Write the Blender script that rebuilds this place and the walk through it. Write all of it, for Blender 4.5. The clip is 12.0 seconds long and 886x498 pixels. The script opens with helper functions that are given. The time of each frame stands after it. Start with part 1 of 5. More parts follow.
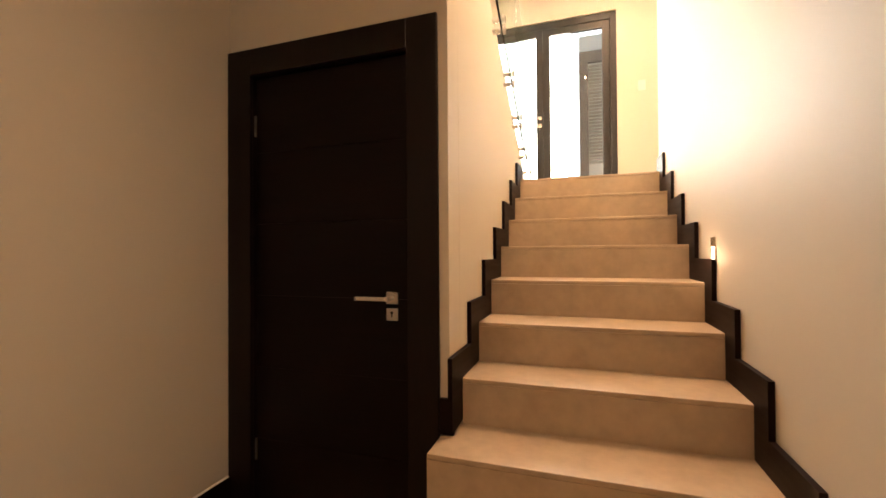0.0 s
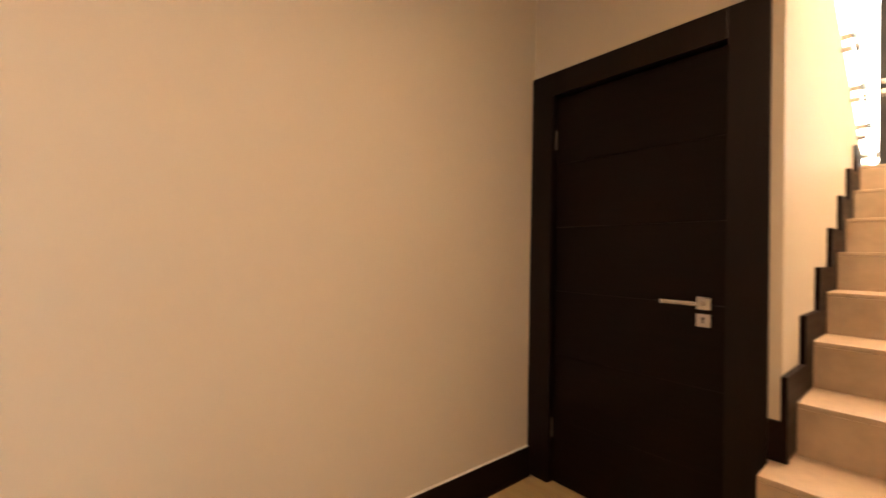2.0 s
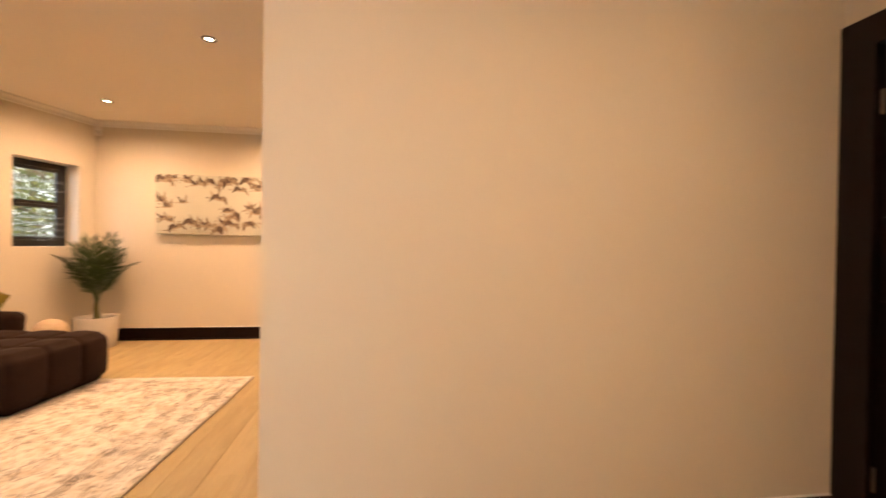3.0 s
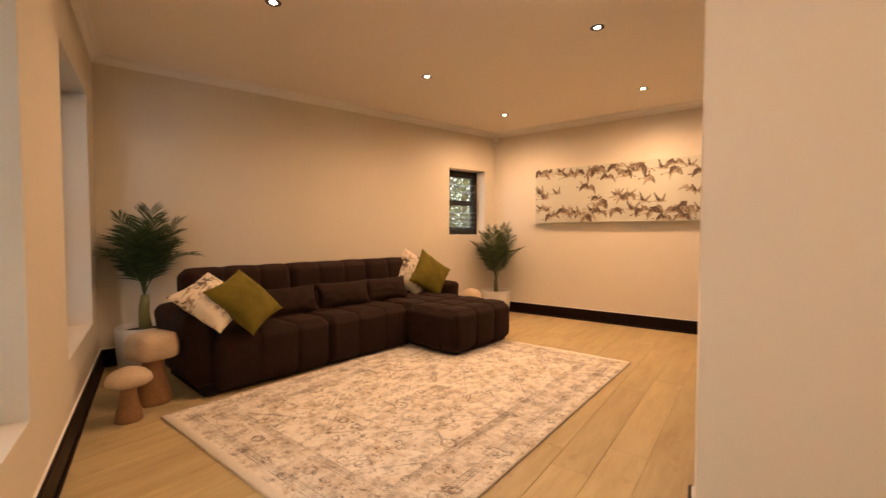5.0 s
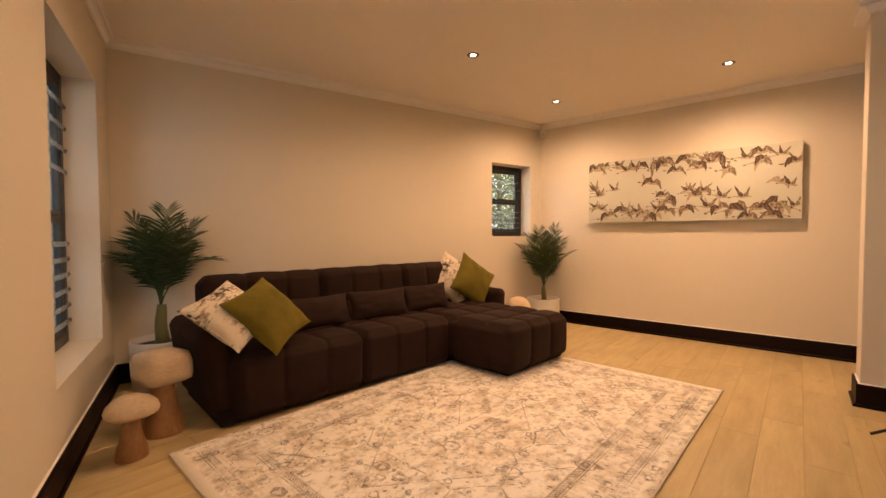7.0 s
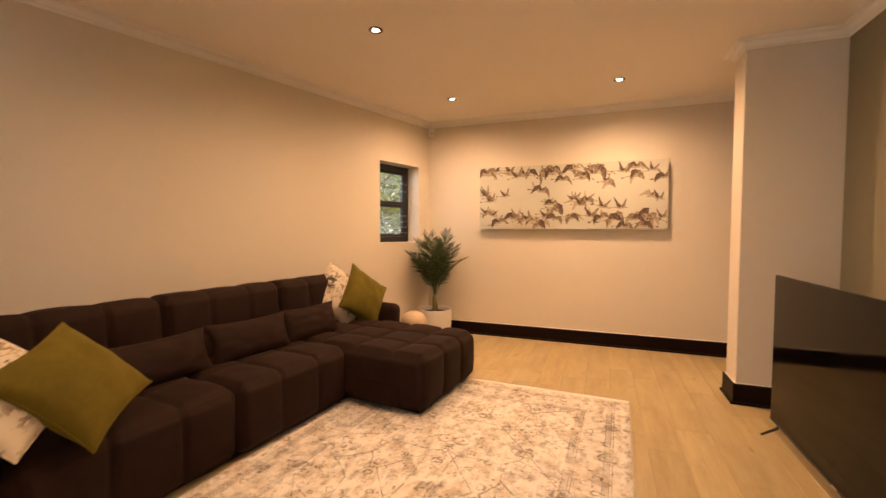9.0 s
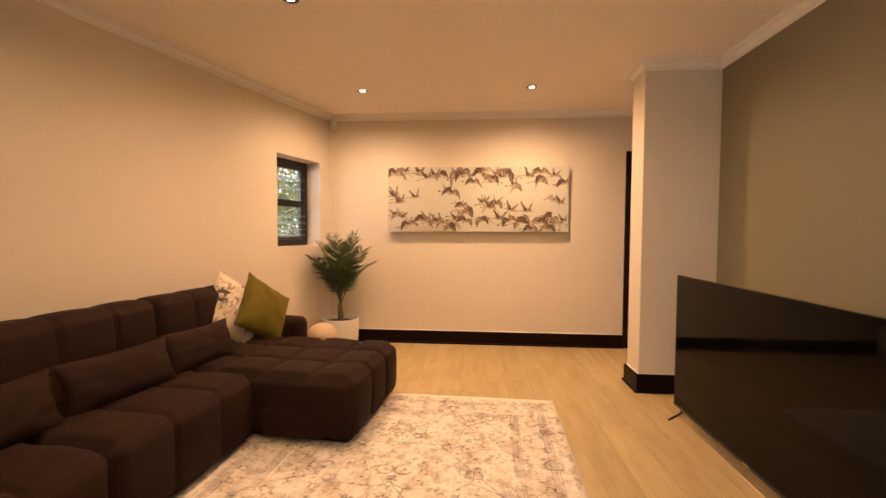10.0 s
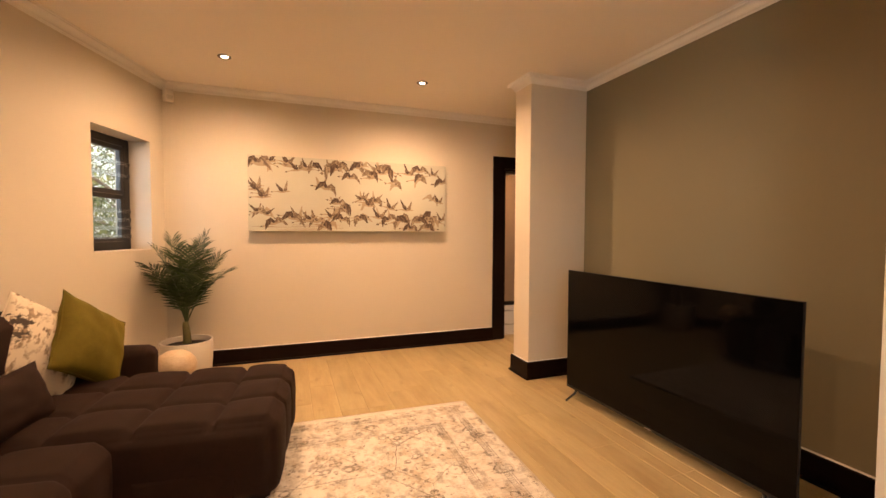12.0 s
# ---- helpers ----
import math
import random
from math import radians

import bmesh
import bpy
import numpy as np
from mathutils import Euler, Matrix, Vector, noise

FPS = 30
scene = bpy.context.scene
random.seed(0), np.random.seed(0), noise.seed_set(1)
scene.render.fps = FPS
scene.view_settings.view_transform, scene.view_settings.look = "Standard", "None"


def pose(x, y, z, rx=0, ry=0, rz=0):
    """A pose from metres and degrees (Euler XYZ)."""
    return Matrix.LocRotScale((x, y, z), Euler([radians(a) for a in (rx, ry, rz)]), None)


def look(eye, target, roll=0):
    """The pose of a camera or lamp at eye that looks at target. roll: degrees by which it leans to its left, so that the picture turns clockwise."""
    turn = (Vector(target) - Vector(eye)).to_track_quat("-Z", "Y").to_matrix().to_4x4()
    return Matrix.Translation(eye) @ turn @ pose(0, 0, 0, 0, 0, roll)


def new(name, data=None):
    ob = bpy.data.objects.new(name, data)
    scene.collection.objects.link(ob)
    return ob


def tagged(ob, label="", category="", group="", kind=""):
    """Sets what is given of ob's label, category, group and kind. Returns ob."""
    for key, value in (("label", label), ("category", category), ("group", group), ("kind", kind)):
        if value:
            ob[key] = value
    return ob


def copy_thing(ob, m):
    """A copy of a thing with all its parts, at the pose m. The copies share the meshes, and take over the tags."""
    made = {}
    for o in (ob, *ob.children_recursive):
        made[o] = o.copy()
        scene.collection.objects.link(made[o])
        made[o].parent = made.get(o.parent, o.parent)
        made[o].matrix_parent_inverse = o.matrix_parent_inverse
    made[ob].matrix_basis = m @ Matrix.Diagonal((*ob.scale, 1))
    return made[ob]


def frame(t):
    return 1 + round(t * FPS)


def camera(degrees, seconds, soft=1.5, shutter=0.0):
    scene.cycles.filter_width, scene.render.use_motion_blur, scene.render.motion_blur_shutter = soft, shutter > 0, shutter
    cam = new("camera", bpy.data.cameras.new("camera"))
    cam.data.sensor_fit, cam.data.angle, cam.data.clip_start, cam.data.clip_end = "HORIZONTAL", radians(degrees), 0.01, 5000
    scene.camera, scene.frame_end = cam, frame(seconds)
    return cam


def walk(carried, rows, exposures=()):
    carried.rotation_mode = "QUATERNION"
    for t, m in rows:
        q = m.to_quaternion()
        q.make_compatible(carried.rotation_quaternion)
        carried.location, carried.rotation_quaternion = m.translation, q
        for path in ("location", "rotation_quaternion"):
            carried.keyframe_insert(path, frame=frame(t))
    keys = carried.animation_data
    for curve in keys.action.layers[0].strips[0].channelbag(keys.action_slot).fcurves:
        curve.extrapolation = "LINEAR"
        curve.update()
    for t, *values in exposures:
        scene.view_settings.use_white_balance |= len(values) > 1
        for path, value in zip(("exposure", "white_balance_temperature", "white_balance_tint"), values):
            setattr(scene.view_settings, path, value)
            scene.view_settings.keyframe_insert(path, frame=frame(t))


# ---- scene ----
cam = camera(93.4, 12.0, shutter=0.35)
PATH = [
    (0, (0.461, -0.037, 1.213), (2.357, 0.599, 1.235), -0.4),
    (0.5, (0.401, -0.002, 1.216), (2.254, 0.752, 1.239), -0.2),
    (1, (0.330, 0.032, 1.214), (2.090, 0.980, 1.243), 0.0),
    (1.5, (0.256, 0.074, 1.214), (1.838, 1.297, 1.243), 0.5),
    (2, (0.170, 0.112, 1.207), (1.453, 1.646, 1.230), 1.1),
    (2.5, (0.131, 0.066, 1.210), (0.917, 1.905, 1.221), 0.7),
    (2.7, (0.118, 0.050, 1.214), (0.695, 1.965, 1.218), 0.8),
    (3.1, (0.073, 0.008, 1.224), (0.246, 2.001, 1.198), 0.9),
    (3.5, (0.032, 0.016, 1.240), (-0.208, 2.001, 1.181), 0.7),
    (5.3, (-0.286, 0.025, 1.132), (-1.550, 1.573, 1.059), -0.1),
    (5.5, (-0.325, 0.051, 1.128), (-1.618, 1.574, 1.052), -0.2),
    (6, (-0.427, 0.139, 1.119), (-1.737, 1.648, 1.041), -0.1),
    (6.5, (-0.533, 0.235, 1.125), (-1.843, 1.744, 1.053), -0.1),
    (6.7, (-0.585, 0.276, 1.130), (-1.894, 1.785, 1.064), -0.1),
    (8.3, (-1.049, 0.520, 1.240), (-2.070, 2.239, 1.158), 0.2),
    (8.5, (-1.111, 0.545, 1.244), (-2.053, 2.307, 1.162), 0.2),
    (9, (-1.276, 0.612, 1.263), (-1.991, 2.478, 1.182), 0.2),
    (9.5, (-1.460, 0.687, 1.287), (-1.886, 2.640, 1.209), 0.3),
    (10, (-1.664, 0.767, 1.291), (-1.823, 2.759, 1.212), 0.3),
    (10.5, (-1.846, 0.846, 1.285), (-1.751, 2.842, 1.198), 0.2),
    (11, (-2.012, 0.932, 1.277), (-1.685, 2.904, 1.194), 0.2),
    (11.5, (-2.162, 1.017, 1.285), (-1.629, 2.943, 1.201), 0.2),
    (12, (-2.313, 1.083, 1.292), (-1.620, 2.958, 1.213), 0.2),
]
EXPOSURES = [(0, -0.02), (0.8, 0.12), (1.5, 0.38), (2.0, 0.66), (2.5, 0.87), (3.5, 0.62), (5.5, 0.45), (6.5, 0.42), (8.5, 0.5), (12, 0.58)]
walk(cam, [(t, look(eye, target, roll)) for t, eye, target, roll in PATH], EXPOSURES)

# ---- world and light ----
world = bpy.data.worlds.new("world")
scene.world = world
world.use_nodes = True
wn, wl = world.node_tree.nodes, world.node_tree.links
sky = wn.new("ShaderNodeTexSky")
sky.sky_type = "NISHITA"
sky.sun_disc = False
sky.sun_elevation, sky.sun_rotation = radians(24), radians(70)
wl.new(sky.outputs[0], wn["Background"].inputs[0])
wn["Background"].inputs[1].default_value = 0.14

SUN = new("sun", bpy.data.lights.new("sun", "SUN"))
SUN.data.energy, SUN.data.angle, SUN.data.color = 3.2, radians(0.5), (1.0, 0.93, 0.84)
SUN.matrix_world = look((20, 6, 12), (0, 0, 0))

WARM = (1.0, 0.585, 0.325)
LAMP_W = 83.0
HALL_W = 25.0
DAY_W = 270.0
WINDOW_W = 26.0
CEIL = 2.645


def spot(x, y, z, watts, cone=171):
    ob = new("downlight_lamp", bpy.data.lights.new("downlight_lamp", "SPOT"))
    ob.data.energy, ob.data.color, ob.data.shadow_soft_size = watts, WARM, 0.03
    ob.data.spot_size, ob.data.spot_blend = radians(cone), 1.0
    ob.matrix_world = look((x, y, z), (x, y + 0.001, 0))
    return ob


def daylight(name, eye, target, width, height, watts, colour=(1.0, 0.91, 0.80)):
    ob = new(name, bpy.data.lights.new(name, "AREA"))
    ob.data.shape, ob.data.size, ob.data.size_y = "RECTANGLE", width, height
    ob.data.energy, ob.data.color = watts, colour
    ob.matrix_world = look(eye, target)
    return ob


# ---- materials ----
def material(name):
    m = bpy.data.materials.new(name)
    m.use_nodes = True
    nt = m.node_tree
    return m, nt.nodes, nt.links, nt.nodes["Principled BSDF"]


def coords(n, l, scale=(1, 1, 1), turn=0.0, kind="Object"):
    tc, mp = n.new("ShaderNodeTexCoord"), n.new("ShaderNodeMapping")
    l.new(tc.outputs[kind], mp.inputs[0])
    mp.inputs["Scale"].default_value = scale
    mp.inputs["Rotation"].default_value = (0, 0, turn)
    return mp.outputs[0]


def noise_tex(n, l, vec, scale, detail=4.0, rough=0.55):
    t = n.new("ShaderNodeTexNoise")
    if vec is not None:
        l.new(vec, t.inputs["Vector"])
    t.inputs["Scale"].default_value, t.inputs["Detail"].default_value, t.inputs["Roughness"].default_value = scale, detail, rough
    return t.outputs["Fac"]


def ramp(n, l, fac, stops):
    r = n.new("ShaderNodeValToRGB")
    l.new(fac, r.inputs[0])
    els = r.color_ramp.elements
    while len(els) < len(stops):
        els.new(0.5)
    for e, (p, c) in zip(els, stops):
        e.position = p
        e.color = (*c, 1) if len(c) == 3 else c
    return r.outputs[0]


def grey(v):
    return (v, v, v)


def mix(n, l, fac, a, b, mode="MIX"):
    x = n.new("ShaderNodeMix")
    x.data_type, x.blend_type = "RGBA", mode
    for sock, v in ((x.inputs[0], fac), (x.inputs[6], a), (x.inputs[7], b)):
        if isinstance(v, (int, float)):
            sock.default_value = v
        elif isinstance(v, tuple):
            sock.default_value = (*v, 1)
        else:
            l.new(v, sock)
    return x.outputs[2]


def math_node(n, l, op, a, b=0.0, c=None):
    x = n.new("ShaderNodeMath")
    x.operation = op
    for sock, v in zip(x.inputs, (a, b, c)):
        if v is None:
            continue
        if isinstance(v, (int, float)):
            sock.default_value = v
        else:
            l.new(v, sock)
    return x.outputs[0]


def bump(n, l, p, height, strength, distance=0.002):
    b = n.new("ShaderNodeBump")
    l.new(height, b.inputs["Height"])
    b.inputs["Strength"].default_value, b.inputs["Distance"].default_value = strength, distance
    l.new(b.outputs[0], p.inputs["Normal"])


def varied(name, colour, rough, vary=0.12, big=1.5, fine=120.0, bump_strength=0.25, metallic=0.0, sheen=0.0, stretch=(1, 1, 1), spec=None):
    """A surface with broad and fine variation of its colour, uneven gloss and fine relief."""
    m, n, l, p = material(name)
    v = coords(n, l, stretch)
    f1, f2 = noise_tex(n, l, v, big), noise_tex(n, l, v, fine, 3.0)
    lo = tuple(c * (1 - vary) for c in colour)
    hi = tuple(min(1, c * (1 + vary)) for c in colour)
    base = ramp(n, l, f1, [(0.3, lo), (0.7, hi)])
    base = mix(n, l, 0.35, base, ramp(n, l, f2, [(0.3, lo), (0.7, hi)]))
    l.new(base, p.inputs["Base Color"])
    l.new(ramp(n, l, f1, [(0.3, grey(max(0.02, rough - 0.06))), (0.7, grey(min(1, rough + 0.06)))]), p.inputs["Roughness"])
    p.inputs["Metallic"].default_value = metallic
    if spec is not None:
        p.inputs["Specular IOR Level"].default_value = spec
    if sheen:
        p.inputs["Sheen Weight"].default_value = sheen
        p.inputs["Sheen Roughness"].default_value = 0.4
    if bump_strength:
        bump(n, l, p, f2, bump_strength)
    return m


def wood(name, dark, light, rough, grain=(1, 1, 1), scale=8.0, random_tint=0.0, bump_strength=0.15, coat=0.0, spec=None):
    """Wood with streaks along the axis that grain keeps small."""
    m, n, l, p = material(name)
    tc = n.new("ShaderNodeTexCoord")
    mp = n.new("ShaderNodeMapping")
    l.new(tc.outputs["Object"], mp.inputs[0])
    mp.inputs["Scale"].default_value = grain
    vec = mp.outputs[0]
    info = n.new("ShaderNodeObjectInfo")
    if random_tint:
        add = n.new("ShaderNodeVectorMath")
        add.operation = "MULTIPLY_ADD"
        comb = n.new("ShaderNodeCombineXYZ")
        for s in comb.inputs:
            l.new(info.outputs["Random"], s)
        l.new(comb.outputs[0], add.inputs[0])
        add.inputs[1].default_value = (37, 53, 11)
        l.new(vec, add.inputs[2])
        vec = add.outputs[0]
    broad = noise_tex(n, l, vec, scale, 5.0, 0.6)
    fine = noise_tex(n, l, vec, scale * 7, 3.0, 0.6)
    base = ramp(n, l, broad, [(0.28, dark), (0.72, light)])
    base = mix(n, l, 0.3, base, ramp(n, l, fine, [(0.35, dark), (0.65, light)]))
    if random_tint:
        t = ramp(n, l, info.outputs["Random"], [(0.0, grey(1 - random_tint)), (1.0, grey(1.0))])
        base = mix(n, l, 1.0, base, t, "MULTIPLY")
    l.new(base, p.inputs["Base Color"])
    l.new(ramp(n, l, broad, [(0.2, grey(rough - 0.05)), (0.8, grey(rough + 0.07))]), p.inputs["Roughness"])
    if coat:
        p.inputs["Coat Weight"].default_value, p.inputs["Coat Roughness"].default_value = coat, 0.15
    if spec is not None:
        p.inputs["Specular IOR Level"].default_value = spec
    bump(n, l, p, fine, bump_strength, 0.001)
    return m


def glass(name, tint=(0.97, 1.0, 0.98), rough=0.0):
    m, n, l, p = material(name)
    p.inputs["Base Color"].default_value = (*tint, 1)
    p.inputs["Roughness"].default_value = rough
    p.inputs["Transmission Weight"].default_value = 1.0
    p.inputs["IOR"].default_value = 1.45
    return m


def glow(name, colour, strength):
    m, n, l, p = material(name)
    p.inputs["Base Color"].default_value = (*colour, 1)
    p.inputs["Emission Color"].default_value = (*colour, 1)
    p.inputs["Emission Strength"].default_value = strength
    return m


def oak_planks():
    """Pale oak boards: soft cloudy figure along y, fine pores, a few knots, slight differences from board to board."""
    m, n, l, p = material("oak_laminate")
    tc, info = n.new("ShaderNodeTexCoord"), n.new("ShaderNodeObjectInfo")
    comb, add = n.new("ShaderNodeCombineXYZ"), n.new("ShaderNodeVectorMath")
    for sock in comb.inputs:
        l.new(info.outputs["Random"], sock)
    add.operation = "MULTIPLY_ADD"
    l.new(comb.outputs[0], add.inputs[0])
    add.inputs[1].default_value = (37, 53, 11)
    l.new(tc.outputs["Object"], add.inputs[2])

    def along(sx, sy):
        mp = n.new("ShaderNodeMapping")
        l.new(add.outputs[0], mp.inputs[0])
        mp.inputs["Scale"].default_value = (sx, sy, 1)
        return mp.outputs[0]

    broad = noise_tex(n, l, along(3.0, 0.5), 3.0, 4.0, 0.55)
    streak = noise_tex(n, l, along(9.0, 0.5), 9.0, 4.0, 0.65)
    knot = noise_tex(n, l, along(2.2, 1.1), 4.5, 2.0, 0.5)
    base = ramp(n, l, broad, [(0.25, (0.42, 0.305, 0.140)), (0.75, (0.62, 0.505, 0.260))])
    base = mix(n, l, 0.35, base, ramp(n, l, noise_tex(n, l, along(5.0, 0.9), 2.2, 6.0, 0.62), [(0.36, (0.34, 0.228, 0.10)), (0.62, (0.57, 0.455, 0.235))]))
    base = mix(n, l, 0.18, base, ramp(n, l, streak, [(0.34, (0.34, 0.225, 0.10)), (0.66, (0.60, 0.46, 0.25))]))
    base = mix(n, l, ramp(n, l, knot, [(0.66, grey(0)), (0.78, grey(0.45))]), base, (0.27, 0.165, 0.07))
    base = mix(n, l, 1.0, base, ramp(n, l, info.outputs["Random"], [(0.0, grey(0.88)), (1.0, grey(1.0))]), "MULTIPLY")
    l.new(base, p.inputs["Base Color"])
    l.new(ramp(n, l, streak, [(0.2, grey(0.33)), (0.8, grey(0.45))]), p.inputs["Roughness"])
    bump(n, l, p, streak, 0.06, 0.001)
    return m


WALL = varied("wall_paint", (0.66, 0.595, 0.485), 0.62, 0.025, 0.9, 260.0, 0.10)
CEILING = varied("ceiling_paint", (0.85, 0.785, 0.69), 0.75, 0.02, 0.8, 200.0, 0.06)
OLIVE = varied("olive_paint", (0.225, 0.198, 0.122), 0.6, 0.04, 0.9, 260.0, 0.10)
CORNICE = varied("cornice_plaster", (0.80, 0.77, 0.72), 0.6, 0.02, 2.0, 150.0, 0.05)
DARK_WOOD = wood("wenge_wood", (0.0030, 0.0010, 0.0010), (0.0085, 0.0028, 0.0026), 0.36, (6, 6, 0.7), 4.0, 0.0, 0.12, 0.0, 0.25)
DARK_DOOR = wood("wenge_door", (0.0022, 0.0008, 0.0008), (0.0075, 0.0026, 0.0022), 0.42, (1, 0.7, 9), 4.0, 0.0, 0.12, 0.0, 0.14)
SKIRT = wood("wenge_skirting", (0.0045, 0.0016, 0.0014), (0.011, 0.004, 0.0032), 0.44, (0.7, 0.7, 9), 4.0, 0.0, 0.08, 0.0, 0.11)
OAK = oak_planks()
JOINT = varied("floor_underlay", (0.16, 0.09, 0.04), 0.8, 0.1)
STONE = varied("stair_cement", (0.475, 0.370, 0.26), 0.45, 0.15, 4.0, 16.0, 0.04)
GROUT = varied("stair_core", (0.52, 0.44, 0.34), 0.8, 0.1)
STEEL = varied("brushed_steel", (0.62, 0.58, 0.53), 0.28, 0.05, 5.0, 300.0, 0.05, 1.0)
BLACK_METAL = varied("black_aluminium", (0.012, 0.011, 0.011), 0.42, 0.2, 6.0, 300.0, 0.08)
DOOR_METAL = varied("charcoal_door_frame", (0.0045, 0.004, 0.0042), 0.45, 0.15, 6.0, 300.0, 0.08)
PANE = glass("window_glass")
CLEAR_BAR = glass("clear_bar", (0.88, 0.92, 0.96), 0.18)
WHITE_PLASTIC = varied("white_plastic", (0.74, 0.70, 0.64), 0.4, 0.03)
LAMP_FACE = glow("lamp_face", (1.0, 0.78, 0.5), 14.0)
STEP_FACE = glow("step_lamp_face", (1.0, 0.82, 0.55), 5.0)
# dark colour stands in for the shade inside the lamp's recess
RING = varied("lamp_recess_shade", (0.09, 0.07, 0.055), 0.45, 0.04, 8.0, 200.0, 0.03)

DOWNLIGHTS = [(-2.755, 3.17), (-2.765, 4.75), (-1.163, 4.75), (-1.163, 3.165), (-2.755, 1.585)]
LOBBY_LIGHTS = [(-0.20, 0.45), (0.95, 0.40)]


# ---- builders ----
def finish(name, verts, faces, mat, parent=None, label="", smooth=False, matrix=None):
    me = bpy.data.meshes.new(name)
    me.from_pydata([tuple(v) for v in verts], [], faces)
    me.validate()
    bm = bmesh.new()
    bm.from_mesh(me)
    bmesh.ops.recalc_face_normals(bm, faces=bm.faces)
    bm.to_mesh(me)
    bm.free()
    me.materials.append(mat)
    if smooth:
        me.polygons.foreach_set("use_smooth", [True] * len(me.polygons))
    ob = new(name, me)
    if parent is not None:
        ob.parent = parent
    if matrix is not None:
        ob.matrix_local = matrix
    if label:
        tagged(ob, label)
    return ob


def part(name, bm, mat, parent, label="", smooth=False, matrix=None):
    bmesh.ops.recalc_face_normals(bm, faces=bm.faces)
    me = bpy.data.meshes.new(name)
    bm.to_mesh(me)
    bm.free()
    me.materials.append(mat)
    if smooth:
        me.polygons.foreach_set("use_smooth", [True] * len(me.polygons))
    ob = new(name, me)
    ob.parent = parent
    if matrix is not None:
        ob.matrix_local = matrix
    if label:
        tagged(ob, label)
    return ob


def box(bm, x0, x1, y0, y1, z0, z1, m=None, bevel=0.0):
    """A box, with bevelled edges where asked."""
    made = bmesh.ops.create_cube(bm, size=1.0)["verts"]
    mm = Matrix.Translation(((x0 + x1) / 2, (y0 + y1) / 2, (z0 + z1) / 2)) @ Matrix.Diagonal((abs(x1 - x0), abs(y1 - y0), abs(z1 - z0), 1))
    bmesh.ops.transform(bm, matrix=mm, verts=made)
    if bevel:
        edges = list({e for v in made for e in v.link_edges})
        out = bmesh.ops.bevel(bm, geom=edges, offset=bevel, segments=2, affect="EDGES", profile=0.6)
        made = list({v for f in out["faces"] for v in f.verts} | {v for v in made if v.is_valid})
    if m is not None:
        bmesh.ops.transform(bm, matrix=m, verts=made)
    return made


def cylinder(bm, radius, depth, m, segments=16, radius2=None):
    bmesh.ops.create_cone(bm, cap_ends=True, segments=segments, radius1=radius, radius2=radius if radius2 is None else radius2, depth=depth, matrix=m)


def lathe(profile, segments=28, wobble=None):
    """Vertices and faces of a turned shape from (radius, height) pairs."""
    verts, faces = [], []
    for i, (r, z) in enumerate(profile):
        for k in range(segments):
            a = 2 * math.pi * k / segments
            p = Vector((r * math.cos(a), r * math.sin(a), z))
            verts.append(wobble(p) if wobble else p)
    for i in range(len(profile) - 1):
        for k in range(segments):
            a, b = i * segments + k, i * segments + (k + 1) % segments
            faces.append((a, b, b + segments, a + segments))
    faces.append(tuple(range(segments)))
    faces.append(tuple((len(profile) - 1) * segments + k for k in range(segments)))
    return verts, faces


def tube(points, radii, segments=8):
    """Vertices and faces of a round rod along points."""
    verts, faces = [], []
    pts = [Vector(p) for p in points]
    for i, p in enumerate(pts):
        d = (pts[min(i + 1, len(pts) - 1)] - pts[max(i - 1, 0)]).normalized()
        a = d.orthogonal().normalized()
        if i:
            a = (last - d * last.dot(d)).normalized()
        last = a
        b = d.cross(a)
        for k in range(segments):
            t = 2 * math.pi * k / segments
            verts.append(p + (a * math.cos(t) + b * math.sin(t)) * radii[i])
    for i in range(len(pts) - 1):
        for k in range(segments):
            a, b = i * segments + k, i * segments + (k + 1) % segments
            faces.append((a, b, b + segments, a + segments))
    faces.append(tuple(range(segments)))
    faces.append(tuple((len(pts) - 1) * segments + k for k in range(segments)))
    return verts, faces


def empty(name, x=0.0, y=0.0, z=0.0, rz=0.0):
    ob = new(name)
    ob.matrix_world = pose(x, y, z, 0, 0, rz)
    return ob


def structure(ob, label, category):
    return tagged(ob, label, category, kind="structure")


def wall(name, p0, p1, z0, z1, thick, mat, label, openings=()):
    """A wall from p0 to p1 whose room face is the line itself; its thickness lies to the right of that way. Openings: (from, to, sill, head)."""
    p0, p1 = Vector(p0), Vector(p1)
    length = (p1 - p0).length
    turn = math.degrees(math.atan2(p1.y - p0.y, p1.x - p0.x))
    bm = bmesh.new()
    at = 0.0
    for a, b, s, h in sorted(openings):
        box(bm, at, a, -thick, 0, z0, z1)
        if s > z0:
            box(bm, a, b, -thick, 0, z0, s)
        if h < z1:
            box(bm, a, b, -thick, 0, h, z1)
        at = b
    box(bm, at, length, -thick, 0, z0, z1)
    ob = part(name, bm, mat, None)
    ob.matrix_world = pose(p0.x, p0.y, 0, 0, 0, turn)
    return structure(ob, label, "wall")


def frame_of(p0, p1):
    p0, p1 = Vector(p0), Vector(p1)
    return pose(p0.x, p0.y, 0, 0, 0, math.degrees(math.atan2(p1.y - p0.y, p1.x - p0.x))), (p1 - p0).length


